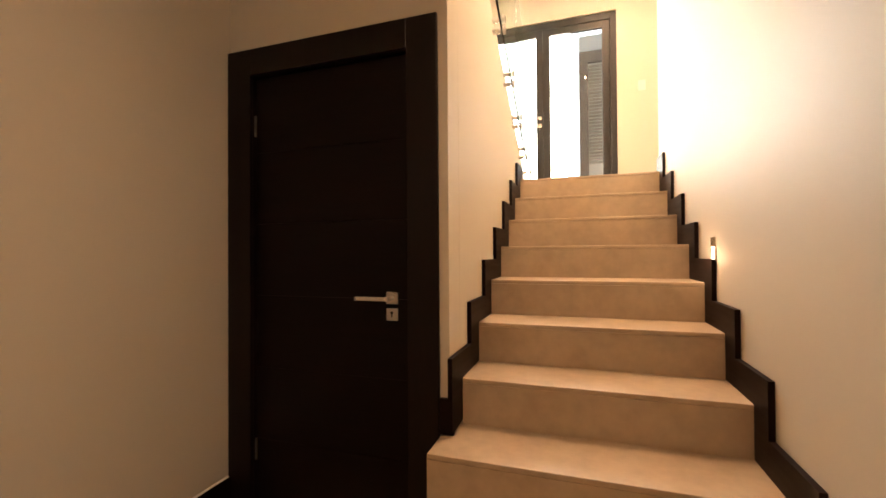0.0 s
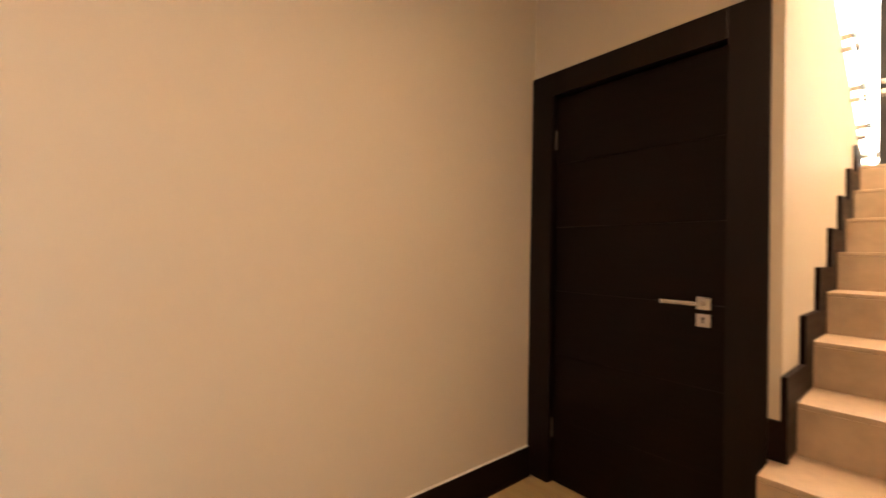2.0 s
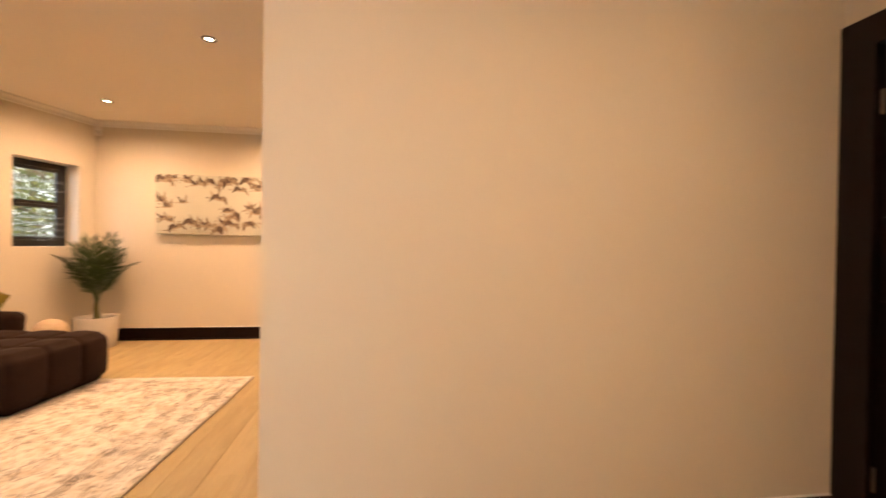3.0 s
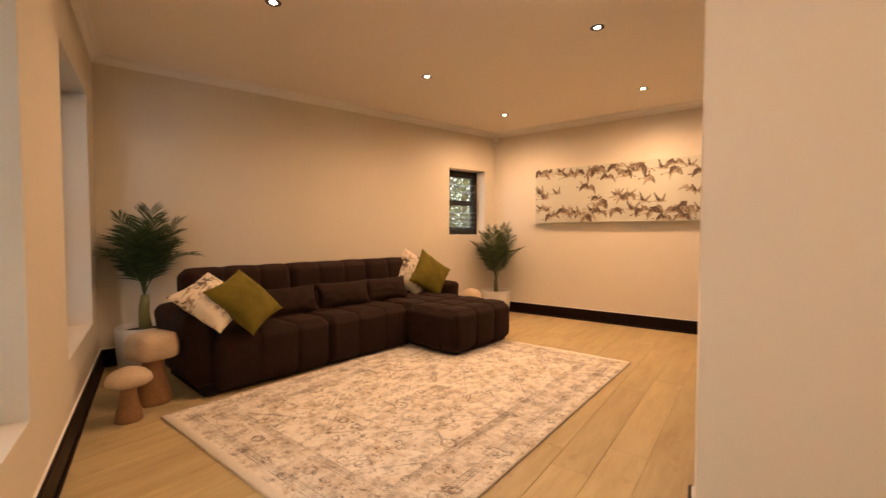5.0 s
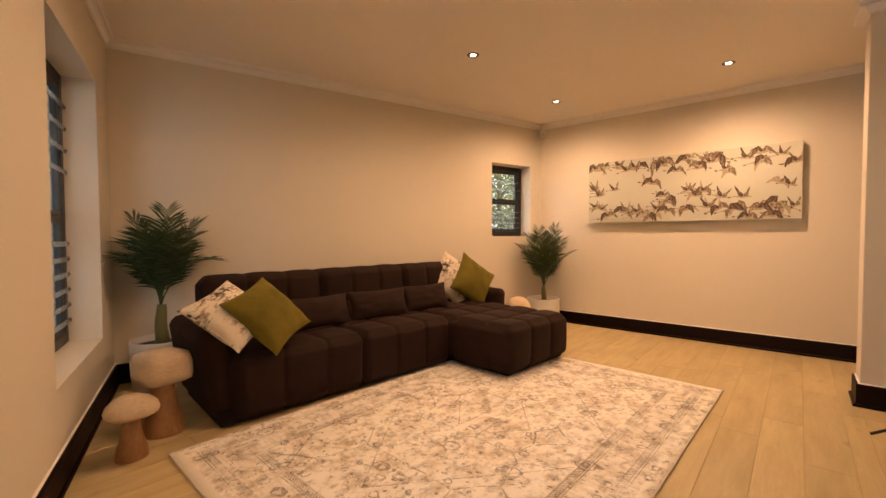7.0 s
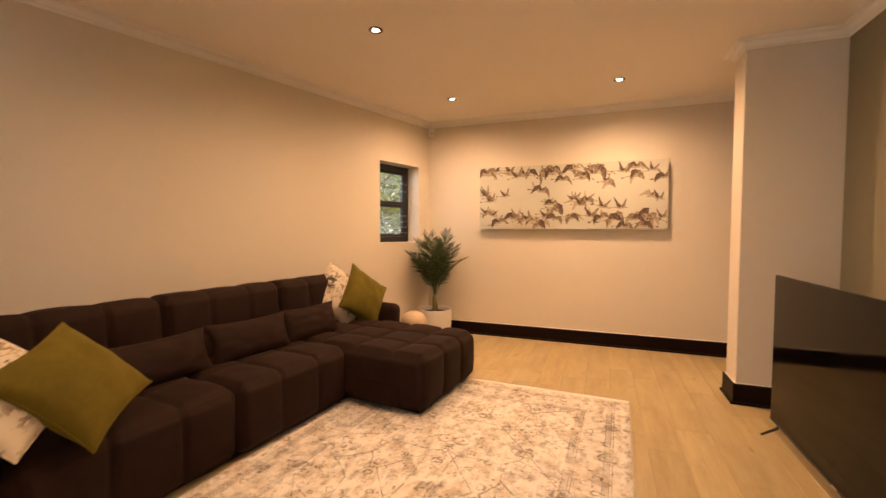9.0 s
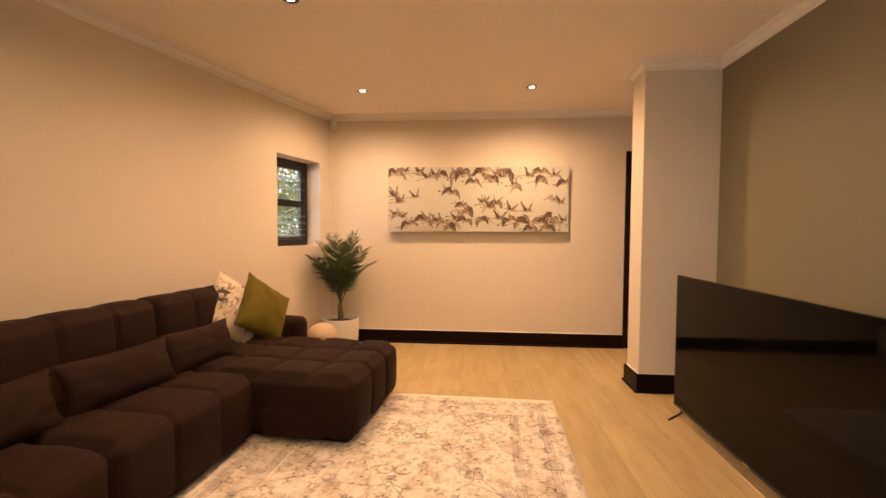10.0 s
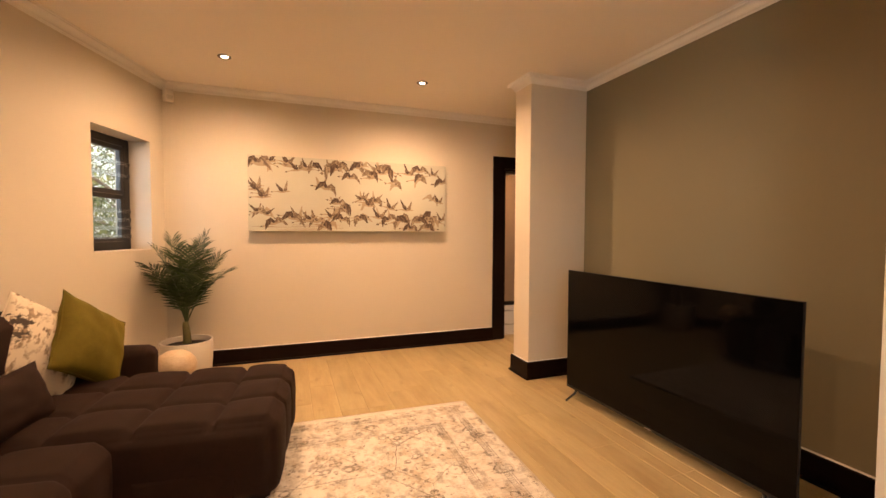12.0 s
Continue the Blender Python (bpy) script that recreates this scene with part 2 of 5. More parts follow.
def skirting(p0, p1, cut0=0.0, cut1=0.0, z=0.0):
    """A dark board with a chamfered top and a quarter bead at its foot; the room lies to the left of the way."""
    m, length = frame_of(p0, p1)
    prof = [(0, 0), (0.034, 0), (0.034, 0.010), (0.029, 0.018), (0.020, 0.020), (0.020, 0.142), (0.015, 0.150), (0, 0.150)]
    verts = [(cut0 * y, y, zz + z) for y, zz in prof] + [(length - cut1 * y, y, zz + z) for y, zz in prof]
    k = len(prof)
    faces = [tuple(range(k)), tuple(range(k, 2 * k))] + [(i, (i + 1) % k, (i + 1) % k + k, i + k) for i in range(k)]
    ob = finish("baseboard", verts, faces, SKIRT)
    ob.matrix_world = m
    bead = [(0.0, 0.1502), (0.009, 0.1502), (0.0, 0.157)]
    verts = [(cut0 * y, y, zz + z) for y, zz in bead] + [(length - cut1 * y, y, zz + z) for y, zz in bead]
    finish("sealant_line", verts, [(0, 1, 2), (3, 4, 5), (0, 1, 4, 3), (1, 2, 5, 4), (2, 0, 3, 5)], CORNICE, ob, "white sealant line")
    return structure(ob, "dark wenge skirting board along the foot of a wall", "baseboard")


def cornice(p0, p1, cut0=0.0, cut1=0.0):
    """A stepped cove under the ceiling; the room lies to the left of the way. The cuts (in profile widths) mitre its ends."""
    m, length = frame_of(p0, p1)
    prof = [(0, 0), (0, -0.105), (0.010, -0.105), (0.014, -0.092), (0.022, -0.090)]
    prof += [(0.022 + 0.052 * (1 - math.cos(a)), -0.085 + 0.056 * math.sin(a)) for a in [i * math.pi / 12 for i in range(7)]]
    prof += [(0.082, -0.027), (0.088, -0.012), (0.100, -0.010), (0.100, 0)]
    prof = [(y * 0.66, z * 0.64) for y, z in prof]
    k = len(prof)
    verts = [(cut0 * y, y, CEIL + zz) for y, zz in prof] + [(length - cut1 * y, y, CEIL + zz) for y, zz in prof]
    faces = [tuple(range(k)), tuple(range(k, 2 * k))] + [(i, (i + 1) % k, (i + 1) % k + k, i + k) for i in range(k)]
    ob = finish("cornice", verts, faces, CORNICE)
    ob.matrix_world = m
    return structure(ob, "white stepped plaster cornice under the ceiling", "cornice")


# ---- setting ----
TILT = radians(16.5)
SW = Vector((-4.70, 1.12))
ALONG_S = Vector((math.cos(radians(18.6)), -math.sin(radians(18.6))))
ALONG_W = Vector((math.sin(TILT), math.cos(TILT)))
NORTH = 5.575
NW = SW + ALONG_W * ((NORTH - SW.y) / ALONG_W.y)
S_END = SW + ALONG_S * 4.5
HALL_S = -0.612
W1_S, W1_N, W1_W, W1_NW = 1.589, 1.90, -0.357, -0.388
DOOR_X = 2.06
STAIR_L = 0.475
TV_X = 0.245
PIL = (-0.339, 4.245, 4.50)
UP = 4.53
LAND = 1.826
BACK_X = 5.80

S_OPEN = [(0.44, 1.58, 0.45, 2.19), (2.45, 3.59, 0.45, 2.19)]
W_OPEN = [(3.79, 4.455, 1.137, 2.068)]
wall("wall_west", NW, SW, 0, CEIL, 0.30, WALL, "white painted wall behind the sofa with a small window",
     [((NW - SW).length - b, (NW - SW).length - a, s, h) for a, b, s, h in W_OPEN])
wall("wall_south", SW, S_END, 0, CEIL, 0.30, WALL, "white painted wall with two tall deep-set windows", S_OPEN)
wall("wall_hall_return", S_END, (S_END.x, HALL_S), 0, CEIL, 0.15, WALL, "plain white painted wall")
wall("wall_hall_south", (S_END.x, HALL_S), (4.12, HALL_S), 0, UP, 0.15, WALL, "white painted wall beside the stairs")
wall("wall_north", (2.2, NORTH), NW - Vector((0.1, 0)), 0, CEIL, 0.15, WALL, "white painted wall with a wide canvas picture",
     [(2.2 - 0.95, 2.2 - 0.12, 0, 2.06)])
wall("wall_television", (TV_X, W1_N), (TV_X, PIL[1]), 0, CEIL, 0.15, OLIVE, "olive painted wall behind the television")


def block(name, x0, x1, y0, y1, z0, z1, mat, label, category, bevel=0.0):
    bm = bmesh.new()
    box(bm, x0, x1, y0, y1, z0, z1, None, bevel)
    return structure(part(name, bm, mat, None), label, category)


prof = [(W1_W, W1_S), (DOOR_X + 0.15, W1_S), (DOOR_X + 0.15, W1_N), (W1_NW, W1_N)]
structure(finish("wall_partition", [(x, y, z) for z in (0, CEIL) for x, y in prof], [(0, 1, 2, 3), (4, 5, 6, 7)] + [(i, (i + 1) % 4, (i + 1) % 4 + 4, i + 4) for i in range(4)], WALL),
          "white painted partition between the hall and the room", "wall")
block("wall_pier", PIL[0], TV_X + 0.15, PIL[1], PIL[2], 0, CEIL, WALL, "white painted pier beside the olive wall", "wall", 0.006)
block("wall_passage_south", TV_X + 0.15, 2.2, PIL[1] + 0.15, PIL[2], 0, CEIL, WALL, "plain white painted wall", "wall")
block("wall_passage_east", 2.2, 2.35, PIL[1] + 0.15, NORTH, 0, CEIL, WALL, "plain white painted wall", "wall")
wall("wall_door", (DOOR_X, STAIR_L), (DOOR_X, W1_S), 0, CEIL, 0.15, WALL, "white painted wall round the dark door",
     [(0.62 - STAIR_L, 1.492 - STAIR_L, 0, 2.10)])
block("wall_over_door", DOOR_X, DOOR_X + 0.15, HALL_S, W1_S, CEIL + 0.12, UP, WALL, "plain white wall high in the stairwell", "wall")

# parapet beside the stairs: its top falls towards the landing
PAR_B = (4.36, 1.95)
prof = [(DOOR_X + 0.151, 0), (PAR_B[0], 0), PAR_B, (DOOR_X + 0.151, 3.08)]
k = len(prof)
verts = [(x, STAIR_L, z) for x, z in prof] + [(x, STAIR_L + 0.11, z) for x, z in prof]
faces = [tuple(range(k)), tuple(range(k, 2 * k))] + [(i, (i + 1) % k, (i + 1) % k + k, i + k) for i in range(k)]
structure(finish("wall_stair_parapet", verts, faces, WALL), "white painted wall under the upper flight of stairs", "wall")

# landing
block("floor_landing", 4.02, BACK_X, -2.4, 1.9, LAND - 0.25, LAND, STONE, "beige porcelain landing floor", "floor")
wall("wall_landing_back", (BACK_X, -2.4), (BACK_X, 1.9), LAND - 0.25, UP, 0.2, WALL, "cream painted wall round the glass door",
     [(-0.44 + 2.4, 1.27 + 2.4, LAND, 4.11)])
block("wall_landing_north", DOOR_X + 0.15, BACK_X, 1.9, 2.05, 0, UP, WALL, "plain white painted wall", "wall")
block("wall_landing_south", 4.12, BACK_X, -2.55, -2.4, 0, UP, WALL, "plain white painted wall", "wall")
block("wall_landing_return", 3.97, 4.12, -2.4, HALL_S - 0.15, 0, UP, WALL, "plain white painted wall", "wall")
block("wall_landing_under", 4.12, BACK_X, -2.4, 1.9, 0, LAND - 0.26, WALL, "plain wall under the landing", "wall")

# ceilings
verts = [(SW.x - 0.4, -0.9, 0), (DOOR_X + 0.15, -0.9, 0), (DOOR_X + 0.15, W1_S, 0), (2.4, W1_S, 0), (2.4, NORTH + 0.2, 0), (SW.x - 0.4, NORTH + 0.2, 0)]
k = len(verts)
verts = [(x, y, CEIL) for x, y, z in verts] + [(x, y, CEIL + 0.12) for x, y, z in verts]
faces = [tuple(range(k)), tuple(range(k, 2 * k))] + [(i, (i + 1) % k, (i + 1) % k + k, i + k) for i in range(k)]
structure(finish("ceiling", verts, faces, CEILING), "white painted ceiling with recessed downlights", "ceiling")
block("ceiling_stairwell", DOOR_X, BACK_X + 0.2, -2.55, 2.05, UP, UP + 0.12, CEILING, "white painted ceiling over the stairs", "ceiling")

# skirting and cornices
skirting(NW, SW, 1, 1)
skirting(SW, S_END, 1, 0)
skirting((-0.02, NORTH), NW, 0, 1)
skirting((DOOR_X, W1_S), (W1_W, W1_S), 1, -1)
skirting((W1_W, W1_S), (W1_NW, W1_N), -1, -1)
skirting((W1_NW, W1_N), (TV_X, W1_N), -1, 1)
skirting((TV_X, W1_N), (TV_X, PIL[1]), 1, 1)
skirting((TV_X, PIL[1]), (PIL[0], PIL[1]), 1, -1)
skirting((PIL[0], PIL[1]), (PIL[0], PIL[2]), -1, -1)
skirting((PIL[0], PIL[2]), (2.2, PIL[2]), -1, 1)
cornice(NW, SW, 0.75, 1)
cornice(SW, S_END, 1, 0)
cornice((2.2, NORTH), NW, 1, 0.75)
cornice((W1_NW, W1_N), (TV_X, W1_N), -1, 1)
cornice((TV_X, W1_N), (TV_X, PIL[1]), 1, 1)
cornice((TV_X, PIL[1]), (PIL[0], PIL[1]), 1, -1)
cornice((PIL[0], PIL[1]), (PIL[0], PIL[2]), -1, -1)
cornice((PIL[0], PIL[2]), (2.2, PIL[2]), -1, 1)

# ---- stairs ----
RUN, RISE = 0.2993, 0.1905


def nose(i):
    return 2.175 + RUN * (i - 2), 0.683 + RISE * (i - 2)


stairs = structure(empty("staircase", 2.0, 0, 0), "flight of beige porcelain-tiled stairs with dark stepped skirting", "stairs")


def place(ob, thing):
    ob.parent = thing
    ob.matrix_parent_inverse = thing.matrix_world.inverted()
    return ob


for i in range(-1, 9):
    x, z = nose(i)
    left = STAIR_L - 0.021 if i > 1 else 0.505
    z_low = 0.0 if i == -1 else nose(i - 1)[1]
    x_end = x + RUN + 0.012 if i < 8 else 4.02
    bm = bmesh.new()
    box(bm, x, x + 0.012, HALL_S + 0.003, left, z_low, z - 0.021)
    place(part("riser", bm, STONE, None), stairs)
    bm = bmesh.new()
    box(bm, x - 0.0015, x_end - 0.002, HALL_S + 0.003, left, z - 0.020, z, None, 0.004)
    place(part("tread", bm, STONE, None), stairs)
    if i < 8:
        bm = bmesh.new()
        box(bm, x + 0.013, x + RUN, HALL_S + 0.004, left - 0.002, 0.0 if i < 2 else z - 0.3, z - 0.021)
        place(part("step_core", bm, GROUT, None), stairs)
for y0, y1, first, fore in ((HALL_S + 0.001, HALL_S + 0.021, -1, 0.118), (STAIR_L - 0.020, STAIR_L - 0.001, 2, 0.145)):
    for i in range(first, 9):
        x, z = nose(i)
        bm = bmesh.new()
        lo = nose(i - 1)[1] + 0.001 if i > first else (0.0 if first < 0 else 0.505)
        box(bm, x - fore, x + 0.010, y0, y1, lo, z + 0.001)
        box(bm, x - fore, (x + RUN - fore - 0.0005) if i < 8 else 4.10, y0, y1, z + 0.001, z + 0.115, None, 0.0)
        ob = part("stepped_skirting", bm, SKIRT, None, "dark wenge stepped skirting board")
        place(ob, stairs)

bm = bmesh.new()
box(bm, DOOR_X - 0.020, DOOR_X - 0.001, STAIR_L - 0.020, 0.513, 0.4935, 0.635, None, 0.002)
place(part("stepped_skirting", bm, SKIRT, None, "dark wenge stepped skirting board"), stairs)

upper = structure(empty("upper_staircase", 4.4, 1.0, LAND), "upper flight of beige stairs rising from the landing", "stairs")
for i in range(7):
    bm = bmesh.new()
    box(bm, 4.30 - 0.28 * (i + 1), 4.30 - 0.28 * i, STAIR_L + 0.112, 1.898, LAND - 0.1 + 0.15 * i, LAND + 0.165 * (i + 1), None, 0.004)
    place(part("step", bm, STONE, None), upper)

# step light in the wall beside the stairs
lamp = empty("step_light", 2.69, HALL_S, 1.225)
bm = bmesh.new()
for b in ((-0.036, 0.036, 0.001, 0.006, 0.046, 0.055), (-0.036, 0.036, 0.001, 0.006, -0.055, -0.046), (-0.036, -0.026, 0.001, 0.006, -0.046, 0.046), (0.026, 0.036, 0.001, 0.006, -0.046, 0.046)):
    box(bm, *b)
part("faceplate", bm, STEEL, lamp)
bm = bmesh.new()
box(bm, -0.026, 0.026, 0.001, 0.003, -0.046, 0.012)
part("diffuser", bm, STEP_FACE, lamp, "glowing warm diffuser")
bm = bmesh.new()
box(bm, -0.026, 0.026, 0.001, 0.004, 0.012, 0.046)
part("hood", bm, STEEL, lamp)
glim = new("step_lamp", bpy.data.lights.new("step_lamp", "POINT"))
glim.data.energy, glim.data.color, glim.data.shadow_soft_size = 0.9, WARM, 0.02
glim.location = (2.69, HALL_S + 0.06, 1.19)
tagged(lamp, "small square steel step light glowing in the stair wall", "step light")

# glass balustrade on the parapet
rail = empty("glass_balustrade", 3.2, STAIR_L - 0.05, 2.2)
slope = (PAR_B[1] - 3.08) / (PAR_B[0] - DOOR_X - 0.151)


def parapet(x):
    return PAR_B[1] + (x - PAR_B[0]) * slope


GLASS_EDGE = glass("green_edged_glass", (0.80, 0.95, 0.90))
for x0, x1 in ((2.45, 3.52), (3.53, 4.40)):
    verts = []
    for y in (STAIR_L - 0.062, STAIR_L - 0.050):
        verts += [(x0, y, parapet(x0) - 0.10), (x1, y, parapet(x1) - 0.10), (x1, y, parapet(x1) + 0.85), (x0, y, parapet(x0) + 0.85)]
    faces = [(0, 1, 2, 3), (4, 5, 6, 7)] + [(i, (i + 1) % 4, (i + 1) % 4 + 4, i + 4) for i in range(4)]
    ob = finish("glass_panel", verts, faces, GLASS_EDGE)
    ob.visible_shadow = False
    place(ob, rail)
for x in (2.62, 2.98, 3.34, 3.70, 4.02, 4.30):
    for dz in (-0.035, -0.105):
        bm = bmesh.new()
        cylinder(bm, 0.016, 0.048, pose(x, STAIR_L - 0.024, parapet(x) + dz, 90), 14)
        cylinder(bm, 0.024, 0.014, pose(x, STAIR_L - 0.070, parapet(x) + dz, 90), 18)
        place(part("clamp", bm, STEEL, None), rail)
tagged(rail, "frameless glass balustrade on steel standoffs along the parapet", "balustrade")

# ---- glass double door on the landing ----
gdoor = empty("door_2", BACK_X + 0.06, 0.42, LAND)
bm = bmesh.new()
for b in ((-0.86, -0.785, 0, 2.282), (0.775, 0.85, 0, 2.282)):
    box(bm, -0.03, 0.04, b[0], b[1], b[2], b[3], None, 0.003)
box(bm, -0.03, 0.04, -0.784, 0.774, 2.20, 2.282, None, 0.003)
part("door_frame", bm, DOOR_METAL, gdoor)
for y0, y1, hand in ((-0.783, -0.001, 1), (0.001, 0.773, -1)):
    bm = bmesh.new()
    box(bm, -0.02, 0.03, y0, y0 + 0.085, 0.004, 2.198, None, 0.003)
    box(bm, -0.02, 0.03, y1 - 0.085, y1, 0.004, 2.198, None, 0.003)
    box(bm, -0.02, 0.03, y0 + 0.085, y1 - 0.085, 0.004, 0.12)
    box(bm, -0.02, 0.03, y0 + 0.085, y1 - 0.085, 2.115, 2.198)
    leaf = part("door_leaf", bm, DOOR_METAL, gdoor)
    bm = bmesh.new()
    box(bm, 0.002, 0.008, y0 + 0.086, y1 - 0.086, 0.121, 2.114)
    pane = part("pane", bm, PANE, leaf)
    pane.visible_shadow = False
    if hand < 0:
        bm = bmesh.new()
        box(bm, -0.03, -0.021, y0 + 0.02, y0 + 0.072, 1.06, 1.11, None, 0.002)
        cylinder(bm, 0.010, 0.04, pose(-0.048, y0 + 0.046, 1.085, 0, 90), 12)
        box(bm, -0.072, -0.058, y0 + 0.036, y0 + 0.17, 1.078, 1.094, None, 0.003)
        box(bm, -0.03, -0.021, y0 + 0.02, y0 + 0.072, 0.965, 1.015, None, 0.002)
        box(bm, -0.045, -0.03, y0 + 0.042, y0 + 0.050, 0.94, 1.0, None, 0.002)
        part("door_handle", bm, STEEL, leaf, "steel lever handle with key plate")
tagged(gdoor, "closed charcoal-framed double glass door at the stair head", "door", kind="structure")

# the lit porch behind the glass door
PORCH = varied("porch_render", (0.55, 0.54, 0.52), 0.8, 0.05)
TAUPE = varied("porch_frame", (0.085, 0.062, 0.052), 0.6, 0.1)
BLIND = varied("blind_slats", (0.34, 0.32, 0.28), 0.6, 0.08)
block("porch_floor", BACK_X + 0.2, 13.0, -4, 5, LAND - 0.2, LAND, PORCH, "pale paved porch outside the glass door", "floor")
porch = empty("neighbouring_window", 8.3, -0.62, LAND)
bm = bmesh.new()
box(bm, -0.1, 0.0, -1.6, 0.62, 0.0, 3.2)
box(bm, 0.0, 1.6, 0.52, 0.62, 0.0, 3.2)
part("wall", bm, PORCH, porch)
bm = bmesh.new()
for b in ((0.47, 0.62, 0.0, 2.9), (-0.35, -0.2, 0.0, 2.9)):
    box(bm, -0.16, -0.101, b[0], b[1], b[2], b[3])
box(bm, -0.16, -0.101, -0.2, 0.47, 2.70, 2.9)
part("window_frame", bm, TAUPE, porch)
for i in range(30):
    bm = bmesh.new()
    box(bm, -0.025, 0.025, -0.196, 0.466, -0.003, 0.003, pose(-0.13, 0, 0.95 + 0.058 * i, 0, 35, 0))
    part("slat", bm, BLIND, porch)
tagged(porch, "taupe framed window with a half-drawn slatted blind outdoors", "window")
structure(finish("backdrop", [(13, -14, -2), (13, 14, -2), (13, 14, 12), (13, -14, 12)], [(0, 1, 2, 3)], glow("bright_sky", (0.93, 0.96, 1.0), 1.6)),
          "overexposed bright sky beyond the porch", "backdrop")

# light switch beside the glass door
switch = empty("light_switch", BACK_X, -0.705, 3.16)
bm = bmesh.new()
box(bm, -0.010, -0.001, -0.04, 0.04, -0.06, 0.06, None, 0.003)
part("plate", bm, WHITE_PLASTIC, switch)
bm = bmesh.new()
box(bm, -0.014, -0.0101, -0.012, 0.012, -0.022, 0.022, None, 0.002)
part("rocker", bm, WHITE_PLASTIC, switch)
tagged(switch, "white light switch plate on the cream landing wall", "switch")

# ---- dark flush door ----
HINGE = varied("aged_steel", (0.22, 0.20, 0.18), 0.4, 0.1, 5.0, 300.0, 0.05, 1.0)
door = empty("door_1", DOOR_X, 1.056, 0)
bm = bmesh.new()
Y0, Y1 = -0.5415, 0.532
box(bm, -0.020, 0.0, Y0, Y0 + 0.135, 0.0, 2.19, None, 0.004)
box(bm, -0.020, 0.0, Y1 - 0.135, Y1, 0.0, 2.19, None, 0.004)
box(bm, -0.020, 0.0, Y0 + 0.135, Y1 - 0.135, 2.065, 2.19, None, 0.004)
part("architrave", bm, DARK_WOOD, door, "wide flat dark architrave")
bm = bmesh.new()
box(bm, 0.0, 0.149, Y0 + 0.106, Y0 + 0.135, 0.0, 2.064)
box(bm, 0.0, 0.149, Y1 - 0.135, Y1 - 0.100, 0.0, 2.064)
box(bm, 0.0, 0.149, Y0 + 0.135, Y1 - 0.135, 2.064, 2.099)
part("door_lining", bm, DARK_WOOD, door)
bm = bmesh.new()
edges = [0.006, 0.34, 0.68, 1.02, 1.36, 1.70, 2.058]
for a, b in zip(edges[:-1], edges[1:]):
    box(bm, 0.018, 0.058, Y0 + 0.139, Y1 - 0.139, a + 0.0002, b - 0.0002, None, 0.0012)
leaf = part("door_leaf", bm, DARK_DOOR, door, "dark wenge veneer leaf with fine horizontal grooves")
bm = bmesh.new()
hy = -0.323
box(bm, 0.010, 0.0178, hy - 0.026, hy + 0.026, 1.000, 1.052, None, 0.002)
cylinder(bm, 0.011, 0.05, pose(-0.012, hy, 1.026, 0, 90), 14)
box(bm, -0.044, -0.030, hy - 0.010, hy + 0.150, 1.017, 1.035, None, 0.003)
part("door_handle", bm, STEEL, leaf, "square brushed steel lever handle")
bm = bmesh.new()
box(bm, 0.010, 0.0178, hy - 0.026, hy + 0.026, 0.930, 0.982, None, 0.002)
key = part("key_plate", bm, STEEL, leaf)
bm = bmesh.new()
cylinder(bm, 0.006, 0.002, pose(0.0088, hy, 0.964, 0, 90), 12)
box(bm, 0.0078, 0.0098, hy - 0.003, hy + 0.003, 0.945, 0.961)
part("keyhole", bm, BLACK_METAL, key)
for z in (1.83, 0.29):
    bm = bmesh.new()
    cylinder(bm, 0.006, 0.10, pose(0.012, Y1 - 0.139, z), 12)
    part("hinge", bm, HINGE, leaf)
tagged(door, "closed dark wenge flush door with steel lever handle", "door", kind="structure")
block("wall_behind_door", DOOR_X + 0.151, DOOR_X + 0.20, 0.60, 1.52, 0, 2.2, WALL, "plain wall closing the doorway", "wall")

# ---- doorway in the north wall, and the room behind ----
fdoor = empty("door_3", 0.535, NORTH, 0)
bm = bmesh.new()
box(bm, -0.555, -0.415, -0.020, 0.0, 0.0, 2.20, None, 0.004)
box(bm, 0.415, 0.555, -0.020, 0.0, 0.0, 2.20, None, 0.004)
box(bm, -0.415, 0.415, -0.020, 0.0, 2.06, 2.20, None, 0.004)
part("architrave", bm, DARK_WOOD, fdoor)
bm = bmesh.new()
box(bm, -0.4145, -0.385, 0.0, 0.149, 0.0, 2.03)
box(bm, 0.385, 0.4145, 0.0, 0.149, 0.0, 2.03)
box(bm, -0.4145, 0.4145, 0.0, 0.149, 2.03, 2.059)
part("door_lining", bm, DARK_WOOD, fdoor)
tagged(fdoor, "open doorway with a wide dark wenge frame", "doorway", kind="structure")
block("floor_back_room", -0.9, 3.2, NORTH + 0.15, 8.6, -0.05, 0.0, varied("pale_tile", (0.62, 0.60, 0.57), 0.3, 0.06), "pale tiled floor of the room behind", "floor")
block("floor_threshold", 0.15, 0.92, NORTH, NORTH + 0.15, -0.05, -0.001, OAK, "oak threshold in the doorway", "floor")
block("wall_back_room_north", -0.9, 3.2, 8.6, 8.7, 0, CEIL, WALL, "plain white wall of the room behind", "wall")
block("wall_back_room_west", -1.0, -0.9, NORTH + 0.15, 8.7, 0, CEIL, WALL, "plain white wall of the room behind", "wall")
block("wall_back_room_east", 3.2, 3.3, NORTH + 0.15, 8.7, 0, CEIL, WALL, "plain white wall of the room behind", "wall")
block("ceiling_back_room", -1.0, 3.3, NORTH + 0.2, 8.7, CEIL, CEIL + 0.1, CEILING, "white ceiling of the room behind", "ceiling")
CUPBOARD = varied("cupboard_foil", (0.30, 0.20, 0.12), 0.4, 0.1, 2.0, 60.0, 0.05)
